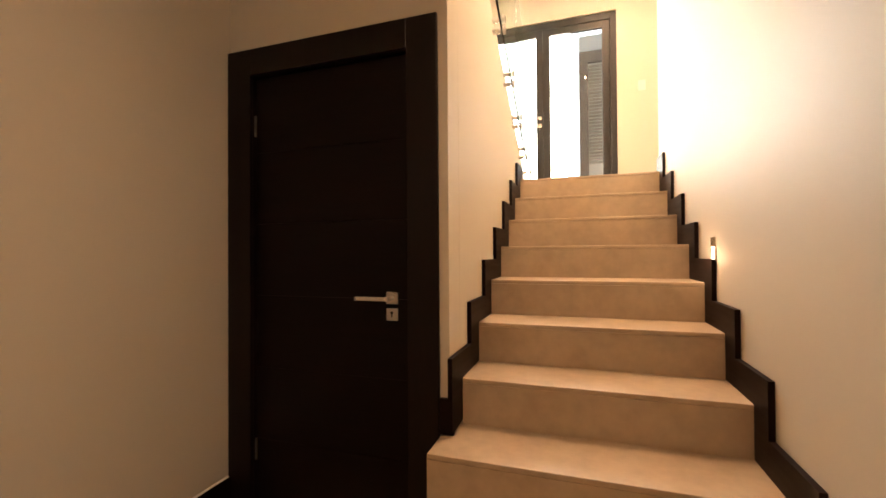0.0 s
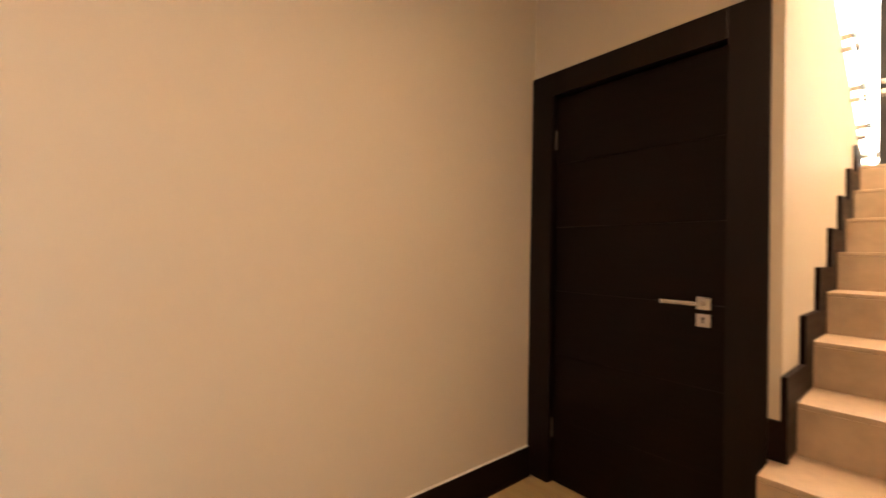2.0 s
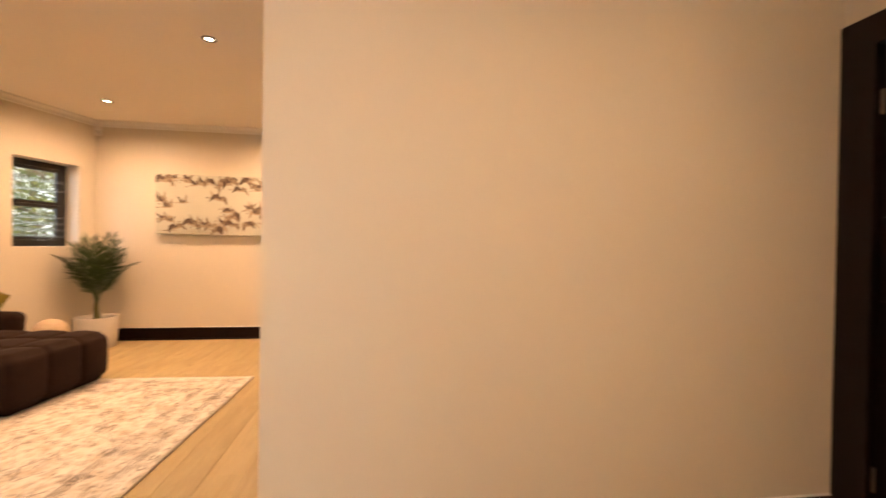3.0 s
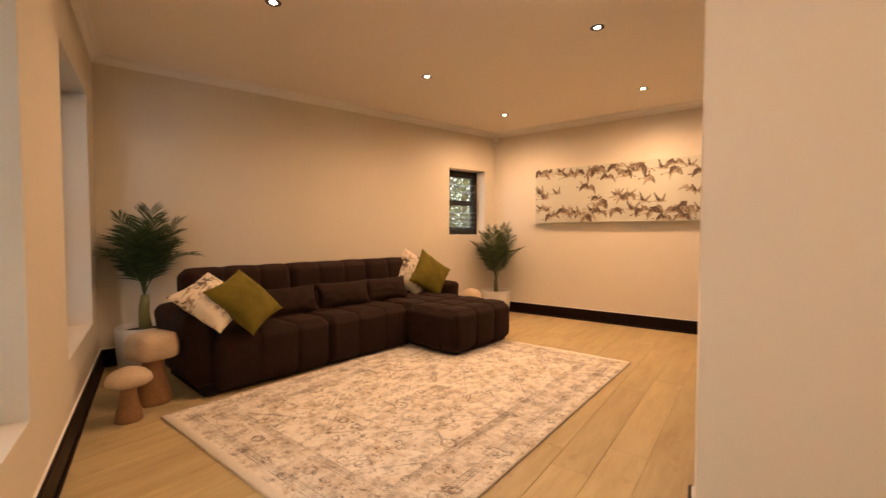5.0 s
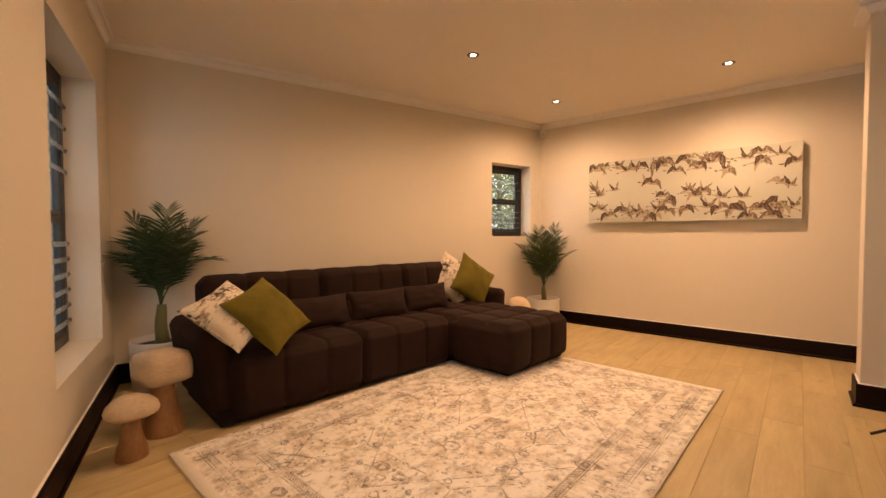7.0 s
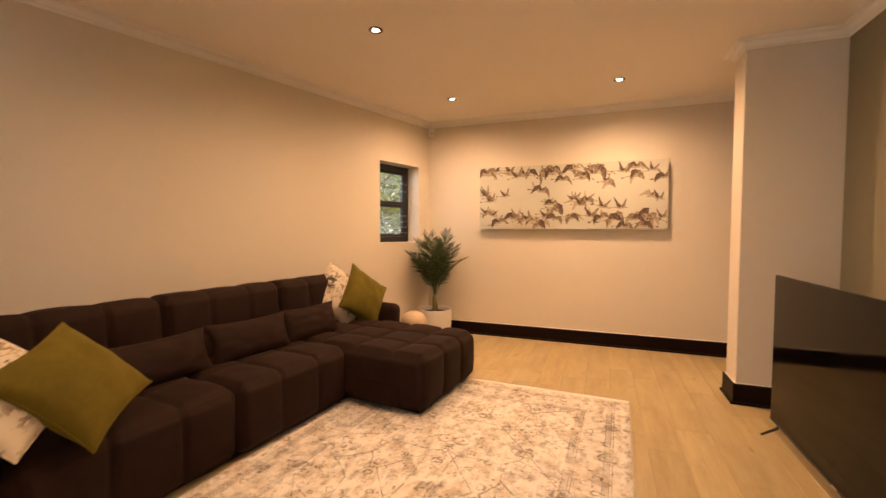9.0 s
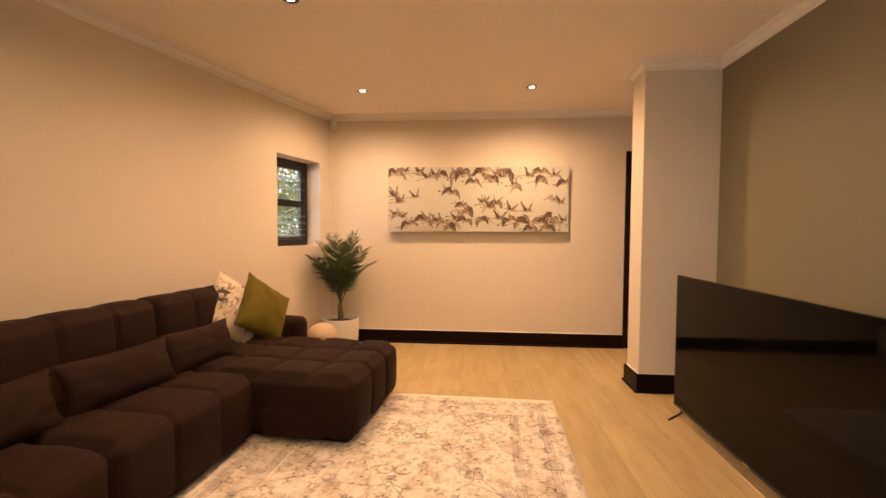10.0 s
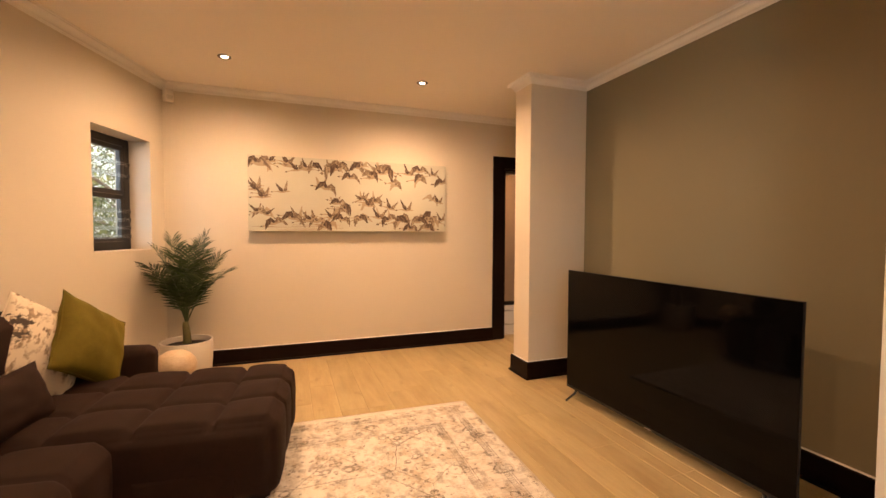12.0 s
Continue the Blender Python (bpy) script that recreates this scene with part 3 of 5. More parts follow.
ward = empty("wardrobe", 1.2, 7.6, 0)
bm = bmesh.new()
box(bm, -0.9, 0.9, 0.0, 0.55, 0.08, 2.3)
part("carcass", bm, CUPBOARD, ward)
bm = bmesh.new()
box(bm, -0.88, 0.88, 0.04, 0.52, 0.0, 0.08)
part("plinth", bm, DARK_WOOD, ward)
for i in range(4):
    bm = bmesh.new()
    box(bm, -0.9 + 0.45 * i + 0.002, -0.9 + 0.45 * (i + 1) - 0.002, -0.02, -0.001, 0.082, 2.298, None, 0.003)
    d = part("door", bm, CUPBOARD, ward)
    bm = bmesh.new()
    hx = -0.9 + 0.45 * i + (0.40 if i % 2 == 0 else 0.05)
    cylinder(bm, 0.007, 0.30, pose(hx, -0.045, 1.1), 12)
    for dz in (-0.1, 0.1):
        cylinder(bm, 0.005, 0.026, pose(hx, -0.033, 1.1 + dz, 90), 8)
    part("handle", bm, STEEL, d)
tagged(ward, "brown built-in wardrobe with steel bar handles", "wardrobe")


# ---- windows ----
def window(name, m, width, sill, head, split, bar_heights, label):
    """A black aluminium window set deep in its opening, with clear guard bars on black studs. m: local x along the wall, y into the room."""
    w = new(name)
    w.matrix_world = m
    D = -0.175
    t = 0.07
    bm = bmesh.new()
    box(bm, 0.002, t, D - 0.05, D, sill + 0.002, head - 0.002, None, 0.003)
    box(bm, width - t, width - 0.002, D - 0.05, D, sill + 0.002, head - 0.002, None, 0.003)
    box(bm, t, width - t, D - 0.05, D, sill + 0.002, sill + t, None, 0.003)
    box(bm, t, width - t, D - 0.05, D, head - t, head - 0.002, None, 0.003)
    part("window_frame", bm, BLACK_METAL, w)
    marks = [sill + t] + list(split) + [head - t]
    for a, b in zip(marks[:-1], marks[1:]):
        a, b = a + 0.001, b - 0.001
        bm = bmesh.new()
        q = 0.036
        box(bm, t + 0.001, t + q, D - 0.045, D - 0.004, a, b, None, 0.003)
        box(bm, width - t - q, width - t - 0.001, D - 0.045, D - 0.004, a, b, None, 0.003)
        box(bm, t + q, width - t - q, D - 0.045, D - 0.004, a, a + q, None, 0.003)
        box(bm, t + q, width - t - q, D - 0.045, D - 0.004, b - q, b, None, 0.003)
        s = part("sash", bm, BLACK_METAL, w)
        bm = bmesh.new()
        box(bm, t + q - 0.004, width - t - q + 0.004, D - 0.03, D - 0.024, a + q - 0.004, b - q + 0.004)
        pn = part("pane", bm, PANE, s)
        pn.visible_shadow = False
    for z in bar_heights:
        bm = bmesh.new()
        box(bm, 0.022, width - 0.022, D + 0.012, D + 0.020, z - 0.017, z + 0.017, None, 0.003)
        br = part("guard_bar", bm, CLEAR_BAR, w, "clear plastic guard bar")
        br.visible_shadow = False
        for x in (0.040, width - 0.040):
            bm = bmesh.new()
            cylinder(bm, 0.005, 0.022, pose(x, D + 0.0115, z, 90), 12)
            cylinder(bm, 0.007, 0.004, pose(x, D + 0.0225, z, 90), 12)
            part("stud", bm, BLACK_METAL, br, "black fixing stud")
    return tagged(w, label, "window", kind="structure")


MW, LW = frame_of(NW, SW)
a = LW - W_OPEN[0][1]
window("window_1", MW @ Matrix.Translation((a, 0, 0)), W_OPEN[0][1] - W_OPEN[0][0], 1.137, 2.078, (1.60,), [1.25, 1.32, 1.39, 1.46, 1.76, 1.86],
       "small black-framed window with clear guard bars and garden outside")
MS, LS = frame_of(SW, S_END)
for i, (a, b, s, h) in enumerate(S_OPEN):
    window("window_%d" % (i + 2), MS @ Matrix.Translation((a, 0, 0)), b - a, s, h, (1.27,), [0.60, 0.70, 0.80, 0.90, 1.00, 1.10, 1.56, 1.70, 1.84, 1.98],
           "tall black-framed window with clear horizontal guard bars")

# area lamps added outdoors beside each view out, standing in for sky light
m = MW @ Matrix.Translation((LW - W_OPEN[0][1], 0, 0))
daylight("window_daylight", m @ Vector((2.1, -1.3, 1.9)), m @ Vector((0.33, 0.1, 1.55)), 1.0, 1.2, WINDOW_W, (0.80, 0.88, 1.0))
m = MS @ Matrix.Translation((S_OPEN[0][0], 0, 0))
daylight("window_daylight", m @ Vector((S_OPEN[0][1] - S_OPEN[0][0] + 1.0, -1.1, 1.5)), m @ Vector((0, -0.1, 1.0)), 0.8, 1.5, WINDOW_W * 0.4, (0.80, 0.88, 1.0))

# warm-tinted one, added to brighten the hall partition
m = MS @ Matrix.Translation((S_OPEN[1][0], 0, 0))
daylight("window_daylight", m @ Vector((0.1, -1.3, 1.5)), m @ Vector((1.15, 0, 1.15)), 1.0, 1.5, WINDOW_W * 1.0, (1.0, 0.90, 0.84))

# ---- downlights ----
def downlight():
    d = empty("downlight", 0, 0, 0)
    # flat ring, its recess shade put into the colour
    prof = [(0.023, -0.002), (0.030, -0.005), (0.044, -0.007), (0.050, -0.004), (0.050, -0.0005)]
    v, f = lathe(prof, 28)
    f = f[:-2]
    finish("shaded_recess_ring", v, f, RING, d, "", True)
    v, f = lathe([(0.0225, -0.0045), (0.0225, -0.0015)], 24)
    finish("lamp_face", v, f, LAMP_FACE, d, "glowing warm lamp face")
    return tagged(d, "round recessed ceiling downlight, lit warm", "downlight", "ceiling downlights")


first = downlight()
spots = DOWNLIGHTS + LOBBY_LIGHTS
first.matrix_world = pose(*spots[0], CEIL)
for x, y in spots[1:]:
    copy_thing(first, pose(x, y, CEIL))
for x, y in DOWNLIGHTS:
    spot(x, y, CEIL - 0.02, LAMP_W * (0.64 if y < 2 else 0.52 if x > -2 and y < 4 else 0.82 if y < 4 else 1.0 if x < -2 else 1.28))
for x, y in LOBBY_LIGHTS:
    spot(x, y, CEIL - 0.02, HALL_W)
copy_thing(first, pose(4.9, -0.3, UP))
# unseen downlight over the flight, added to brighten and warm the steps
copy_thing(first, pose(3.0, -0.1, UP))
spot(4.9, -0.3, UP - 0.02, 150.0)
# spot of the added downlight over the flight
spot(3.0, -0.1, UP - 0.02, 270.0)
copy_thing(first, pose(1.2, 6.8, CEIL))
spot(1.2, 6.8, CEIL - 0.02, LAMP_W)
daylight("door_daylight", (6.12, 0.68, 2.97), (3.6, 0.10, 2.6), 1.14, 2.2, DAY_W)

# ---- television ----
SCREEN = varied("screen_glass", (0.002, 0.0018, 0.0018), 0.08, 0.1, 3.0, 50.0, 0.0, 0.0, 0.0, (1, 1, 1), 0.12)
BEZEL = varied("black_bezel", (0.012, 0.011, 0.011), 0.35, 0.1, 5.0, 200.0, 0.03)
tv = empty("television", -0.26, 3.0, 0)
bm = bmesh.new()
box(bm, 0.004, 0.016, -0.795, 0.805, 0.085, 1.003, None, 0.003)
body = part("body", bm, BEZEL, tv)
bm = bmesh.new()
box(bm, 0.0, 0.0035, -0.790, 0.800, 0.103, 0.999)
part("screen", bm, SCREEN, tv, "large black glossy screen")
bm = bmesh.new()
box(bm, -0.003, 0.0035, -0.790, 0.800, 0.086, 0.102, None, 0.001)
part("lower_trim", bm, BEZEL, tv)
bm = bmesh.new()
box(bm, -0.005, -0.0031, -0.03, 0.03, 0.090, 0.097)
part("maker_mark", bm, STEEL, tv, "small plain silver mark")
bm = bmesh.new()
box(bm, 0.0165, 0.060, -0.55, 0.55, 0.16, 0.70, None, 0.015)
part("back_housing", bm, BEZEL, tv)
for y in (-0.66, 0.70):
    pts_front = [(0.018, y, 0.09), (0.0, y, 0.06), (-0.075, y + 0.01, 0.008)]
    pts_back = [(0.018, y, 0.09), (0.05, y, 0.06), (0.15, y + 0.01, 0.008)]
    v, f = tube(pts_front, [0.010, 0.009, 0.008], 8)
    v2, f2 = tube(pts_back, [0.010, 0.009, 0.008], 8)
    finish("foot", v + v2, f + [tuple(i + len(v) for i in t) for t in f2], BEZEL, tv, "splayed black metal foot", True)
tagged(tv, "large black flat television standing on the floor on feet", "television")

# ---- canvas picture with flying birds ----
CANVAS = varied("canvas_print", (0.53, 0.525, 0.44), 0.7, 0.10, 2.0, 400.0, 0.2)
BIRD_DARK = varied("bird_ink_dark", (0.075, 0.045, 0.03), 0.7, 0.35, 20.0, 300.0, 0.1)
BIRD_MID = varied("bird_ink_mid", (0.17, 0.12, 0.08), 0.7, 0.25, 20.0, 300.0, 0.1)
BIRD_LIGHT = varied("bird_ink_light", (0.36, 0.29, 0.20), 0.7, 0.2, 20.0, 300.0, 0.1)
AX0, AX1, AZ0, AZ1, AY = -2.676, -0.652, 1.302, 2.033, 5.500
art = empty("canvas_picture", (AX0 + AX1) / 2, AY, (AZ0 + AZ1) / 2)
bm = bmesh.new()
box(bm, AX0, AX1, AY, NORTH - 0.002, AZ0, AZ1, None, 0.004)
place(part("canvas", bm, CANVAS, None), art)
bm = bmesh.new()
rng = random.Random(5)
for i in range(9):
    z = AZ0 + 0.012 + rng.random() * 0.05
    x = AX0 + 0.02 + rng.random() * 0.5
    box(bm, x, x + 0.15 + rng.random() * 0.35, AY - 0.0022, AY - 0.0012, z, z + 0.003)
place(part("printed_water_lines", bm, BIRD_LIGHT, None), art)


def bird(x, z, size, pose_kind, rng):
    """Flat strokes of one printed bird, in the picture's plane: body, neck and two wings."""
    polys = []

    def stroke(points, widths, tone, layer):
        left, right = [], []
        for i, (px, pz) in enumerate(points):
            qx, qz = points[min(i + 1, len(points) - 1)]
            rx, rz = points[max(i - 1, 0)]
            dx, dz = qx - rx, qz - rz
            ln = math.hypot(dx, dz) or 1
            nx, nz = -dz / ln * widths[i] * 1.25, dx / ln * widths[i] * 1.25
            left.append((px + nx, pz + nz))
            right.append((px - nx, pz - nz))
        polys.append((left + right[::-1], tone, layer))

    s = size
    d = rng.uniform(-0.1, 0.1)
    stroke([(-0.46 * s, -0.05 * s + d * s * 0.3), (-0.26 * s, -0.01 * s), (0.02 * s, 0.0), (0.26 * s, 0.02 * s), (0.42 * s, 0.0)], [0.010 * s, 0.016 * s, 0.062 * s, 0.036 * s, 0.006 * s], 2, 0)
    stroke([(-0.44 * s, -0.05 * s + d * s * 0.3), (-0.54 * s, -0.07 * s + d * s * 0.3)], [0.030 * s, 0.006 * s], 0, 1)
    j = [rng.uniform(0.8, 1.25) for _ in range(6)]

    def wing(root, elbow, wrist, tip, tone, layer):
        """An arm of even width, and long flight feathers fanning out from the wrist."""
        stroke([(a * s, b * s) for a, b in (root, elbow, wrist)], [0.040 * s, 0.070 * s, 0.055 * s], tone, layer)
        for k in range(6):
            u = k / 5
            a = (elbow[0] * (1 - u) + wrist[0] * u, elbow[1] * (1 - u) + wrist[1] * u)
            pull = 0.55 + 0.45 * u
            b = (a[0] + (tip[0] - wrist[0]) * pull + rng.uniform(-0.02, 0.02), a[1] + (tip[1] - wrist[1]) * pull + rng.uniform(-0.03, 0.03))
            mid = ((a[0] * 0.5 + b[0] * 0.5), (a[1] * 0.5 + b[1] * 0.5))
            stroke([(a[0] * s, a[1] * s), (mid[0] * s, mid[1] * s), (b[0] * s, b[1] * s)], [0.024 * s, 0.030 * s, 0.006 * s], tone if k % 3 else min(2, tone + 1), layer + 1)

    if pose_kind == 0:      # both wings arched down
        wing((0.08, 0.03), (-0.06, 0.16 * j[0]), (-0.24 * j[2], 0.10), (-0.34 * j[2], -0.26 * j[3]), 0, 1)
        wing((0.10, 0.04), (0.22, 0.16 * j[4]), (0.38, 0.08), (0.52 * j[5], -0.20), 1, 3)
    elif pose_kind == 1:    # wings raised
        wing((0.05, 0.02), (-0.04, 0.10), (-0.12 * j[1], 0.20), (-0.27 * j[1], 0.46 * j[2]), 0, 1)
        wing((0.12, 0.02), (0.17, 0.10), (0.22, 0.18), (0.27 * j[4], 0.46 * j[5]), 1, 3)
    else:                   # one wing swept back, one hanging
        wing((0.06, 0.02), (0.10, 0.18 * j[0]), (0.30 * j[2], 0.16 * j[1]), (0.46 * j[2], -0.20 * j[3]), 0, 1)
        wing((0.0, 0.0), (-0.06, -0.06), (-0.12, -0.14 * j[4]), (-0.14, -0.36 * j[5]), 1, 3)
    return polys


BIRDS = [(0.03, 0.10, 0), (0.10, 0.07, 1), (0.17, 0.08, 1), (0.22, 0.17, 1), (0.29, 0.12, 2), (0.26, 0.13, 1), (0.38, 0.12, 1), (0.43, 0.09, 0), (0.47, 0.24, 0), (0.53, 0.10, 2),
         (0.59, 0.20, 0), (0.66, 0.13, 0), (0.70, 0.28, 1), (0.78, 0.15, 1), (0.84, 0.10, 0), (0.86, 0.19, 2), (0.92, 0.14, 1), (0.97, 0.26, 0), (0.41, 0.13, 0), (0.63, 0.16, 1),
         (0.03, 0.45, 1), (0.15, 0.47, 1), (0.35, 0.40, 0), (0.06, 0.55, 1), (0.41, 0.60, 0), (0.44, 0.68, 2), (0.53, 0.55, 1), (0.60, 0.57, 0), (0.57, 0.63, 1), (0.68, 0.66, 1),
         (0.77, 0.68, 1), (0.95, 0.55, 1), (0.04, 0.74, 1), (0.11, 0.90, 0), (0.19, 0.82, 0), (0.28, 0.84, 1), (0.34, 0.93, 2), (0.38, 0.80, 1), (0.43, 0.83, 0), (0.52, 0.82, 2),
         (0.62, 0.80, 1), (0.67, 0.84, 0), (0.72, 0.86, 2), (0.79, 0.96, 0), (0.85, 0.85, 0), (0.91, 0.79, 2), (0.90, 0.95, 0), (0.97, 0.83, 1), (0.08, 0.78, 1), (0.24, 0.86, 1)]
pale = random.Random(14)
FLOCK = [(fx + pale.uniform(-0.03, 0.03), min(0.94, fz + pale.uniform(-0.05, 0.05)), pale.randrange(3), True) for fx, fz, kind_of in BIRDS if pale.random() < 0.55]
FLOCK += [(fx, fz, kind_of, False) for fx, fz, kind_of in BIRDS]
for fx, fz, kind_of, faint in FLOCK:
    x = AX0 + fx * (AX1 - AX0)
    z = AZ1 - fz * (AZ1 - AZ0)
    size = rng.uniform(0.20, 0.26) * (0.85 if kind_of == 1 else 1.0)
    groups = {0: ([], []), 1: ([], []), 2: ([], [])}
    tilt, flip = rng.uniform(-0.35, 0.35), rng.choice((1, 1, 1, -1))
    ca, sa = math.cos(tilt), math.sin(tilt)
    for poly, tone, layer in bird(x, z, size, kind_of, rng):
        tone = min(2, tone + 1) if faint else tone
        v, f = groups[tone]
        base = len(v)
        h = len(poly) // 2
        for px, pz in poly:
            px, pz = flip * (px * ca - pz * sa), px * sa + pz * ca
            cx = min(max(x + px, AX0 + 0.004), AX1 - 0.004)
            cz = min(max(z + pz, AZ0 + 0.004), AZ1 - 0.004)
            v.append((cx, AY - (0.0010 if faint else 0.0045) - 0.0007 * layer - 0.0004 * rng.random(), cz))
        f += [(base + i, base + i + 1, base + 2 * h - 2 - i, base + 2 * h - 1 - i) for i in range(h - 1)]
    me_v, me_f, me_m = [], [], []
    for tone, (v, f) in groups.items():
        base = len(me_v)
        me_v += v
        me_f += [tuple(base + i for i in t) for t in f]
        me_m += [tone] * len(f)
    me = bpy.data.meshes.new("printed_bird")
    me.from_pydata(me_v, [], me_f)
    for mm in (BIRD_DARK, BIRD_MID, BIRD_LIGHT):
        me.materials.append(mm)
    me.polygons.foreach_set("material_index", me_m)
    place(new("printed_bird", me), art)
tagged(art, "wide pale canvas print of brown flying birds on the wall", "picture")

# ---- rug ----
def rug_material():
    """A cream rug: worn rosettes, sprigs and long outlines mirrored about both axes, ochre and grey stains, lined borders."""
    m, n, l, p = material("distressed_rug")
    tc = n.new("ShaderNodeTexCoord")
    sep = n.new("ShaderNodeSeparateXYZ")
    l.new(tc.outputs["Object"], sep.inputs[0])
    ax, ay = math_node(n, l, "ABSOLUTE", sep.outputs[0]), math_node(n, l, "ABSOLUTE", sep.outputs[1])
    edge = math_node(n, l, "MINIMUM", math_node(n, l, "SUBTRACT", 0.975, ax), math_node(n, l, "SUBTRACT", 1.475, ay))
    comb = n.new("ShaderNodeCombineXYZ")
    l.new(ax, comb.inputs[0])
    l.new(ay, comb.inputs[1])

    def warped(scale, amount):
        wob, warp = n.new("ShaderNodeTexNoise"), n.new("ShaderNodeVectorMath")
        l.new(tc.outputs["Object"], wob.inputs["Vector"])
        wob.inputs["Scale"].default_value = scale
        warp.operation = "MULTIPLY_ADD"
        l.new(wob.outputs["Color"], warp.inputs[0])
        warp.inputs[1].default_value = (amount, amount, 0)
        l.new(comb.outputs[0], warp.inputs[2])
        return warp.outputs[0]

    def cells(vec, scale, feature="F1"):
        v = n.new("ShaderNodeTexVoronoi")
        v.feature = feature
        l.new(vec, v.inputs["Vector"])
        v.inputs["Scale"].default_value = scale
        return v

    def near(value, at, half):
        return math_node(n, l, "LESS_THAN", math_node(n, l, "ABSOLUTE", math_node(n, l, "SUBTRACT", value, at)), half)

    def most(values):
        out = values[0]
        for v in values[1:]:
            out = math_node(n, l, "MAXIMUM", out, v)
        return out

    def gate(cell, share):
        sp = n.new("ShaderNodeSeparateColor")
        l.new(cell.outputs["Color"], sp.inputs[0])
        return math_node(n, l, "LESS_THAN", sp.outputs[0], share)

    soft, rough = warped(6.0, 0.05), warped(22.0, 0.045)
    rosette, sprig, speck = cells(rough, 5.0), cells(rough, 11.0), cells(rough, 26.0)
    flower = math_node(n, l, "MULTIPLY", most([near(rosette.outputs["Distance"], 0.25, 0.024), near(rosette.outputs["Distance"], 0.11, 0.022)]), gate(rosette, 0.55))
    leaf = math_node(n, l, "MULTIPLY", near(sprig.outputs["Distance"], 0.24, 0.055), gate(sprig, 0.5))
    dots = math_node(n, l, "MULTIPLY", math_node(n, l, "LESS_THAN", speck.outputs["Distance"], 0.24), gate(speck, 0.45))
    vine = math_node(n, l, "LESS_THAN", cells(soft, 2.3, "DISTANCE_TO_EDGE").outputs["Distance"], 0.007)
    lozenge = near(math_node(n, l, "FRACT", math_node(n, l, "MULTIPLY", math_node(n, l, "ADD", ax, math_node(n, l, "MULTIPLY", ay, 0.8)), 1.9)), 0.5, 0.008)
    field = math_node(n, l, "GREATER_THAN", edge, 0.345)
    ink = most([flower, leaf, dots, math_node(n, l, "MULTIPLY", most([vine, lozenge]), field)])
    # worn away in streaks across the weave and in patches
    streak = noise_tex(n, l, coords(n, l, (1.0, 6.0, 1)), 9.0, 6.0, 0.7)
    patch = noise_tex(n, l, coords(n, l), 4.2, 6.0, 0.68)
    stain = noise_tex(n, l, coords(n, l, (1.2, 1, 1)), 7.0, 7.0, 0.72)
    shade = noise_tex(n, l, coords(n, l, (1.3, 1, 1)), 11.0, 7.0, 0.72)
    fine = noise_tex(n, l, coords(n, l, (1, 2, 1)), 85.0, 4.0, 0.7)
    wear = math_node(n, l, "MULTIPLY", ramp(n, l, streak, [(0.38, grey(0.1)), (0.52, grey(1))]), ramp(n, l, patch, [(0.36, grey(0.15)), (0.52, grey(1))]))
    wear = math_node(n, l, "MULTIPLY", wear, ramp(n, l, fine, [(0.40, grey(0.35)), (0.58, grey(1))]))
    base = ramp(n, l, patch, [(0.3, (0.86, 0.815, 0.735)), (0.7, (0.72, 0.66, 0.57))])
    base = mix(n, l, math_node(n, l, "MULTIPLY", ramp(n, l, stain, [(0.47, grey(0)), (0.62, grey(1))]), 0.62), base, (0.46, 0.335, 0.19))
    base = mix(n, l, math_node(n, l, "MULTIPLY", ramp(n, l, shade, [(0.50, grey(0)), (0.63, grey(1))]), 0.60), base, (0.26, 0.21, 0.16))
    border = math_node(n, l, "MULTIPLY", math_node(n, l, "LESS_THAN", edge, 0.34), math_node(n, l, "GREATER_THAN", edge, 0.055))
    base = mix(n, l, math_node(n, l, "MULTIPLY", border, ramp(n, l, streak, [(0.40, grey(0)), (0.66, grey(0.45))])), base, (0.42, 0.345, 0.26))
    base = mix(n, l, math_node(n, l, "MULTIPLY", math_node(n, l, "MULTIPLY", ink, wear), 0.95), base, (0.12, 0.09, 0.065))
    mark = math_node(n, l, "MULTIPLY", ramp(n, l, noise_tex(n, l, coords(n, l, (1, 1.4, 1)), 32.0, 5.0, 0.66), [(0.56, grey(0)), (0.64, grey(1))]), ramp(n, l, stain, [(0.42, grey(0)), (0.58, grey(0.9))]))
    base = mix(n, l, mark, base, (0.12, 0.092, 0.07))
    # border lines, the wide ones with a row of ticks
    lines = most([near(edge, at, half) for at, half in ((0.098, 0.003), (0.112, 0.003), (0.142, 0.003), (0.286, 0.003), (0.300, 0.003), (0.332, 0.004))])
    tick = n.new("ShaderNodeTexWave")
    tick.wave_type, tick.bands_direction = "BANDS", "DIAGONAL"
    l.new(comb.outputs[0], tick.inputs["Vector"])
    tick.inputs["Scale"].default_value = 34.0
    ticks = math_node(n, l, "MULTIPLY", most([near(edge, 0.127, 0.011), near(edge, 0.316, 0.012)]), math_node(n, l, "GREATER_THAN", tick.outputs["Fac"], 0.55))
    worn = ramp(n, l, patch, [(0.39, grey(0.06)), (0.60, grey(0.75))])
    base = mix(n, l, math_node(n, l, "MULTIPLY", most([lines, ticks]), math_node(n, l, "MULTIPLY", worn, ramp(n, l, fine, [(0.38, grey(0.5)), (0.55, grey(1))]))), base, (0.11, 0.085, 0.066))
    hem = math_node(n, l, "GREATER_THAN", ay, 1.43)
    base = mix(n, l, math_node(n, l, "MULTIPLY", hem, 0.9), base, (0.72, 0.66, 0.56))
    l.new(base, p.inputs["Base Color"])
    p.inputs["Roughness"].default_value = 0.92
    p.inputs["Sheen Weight"].default_value = 0.1
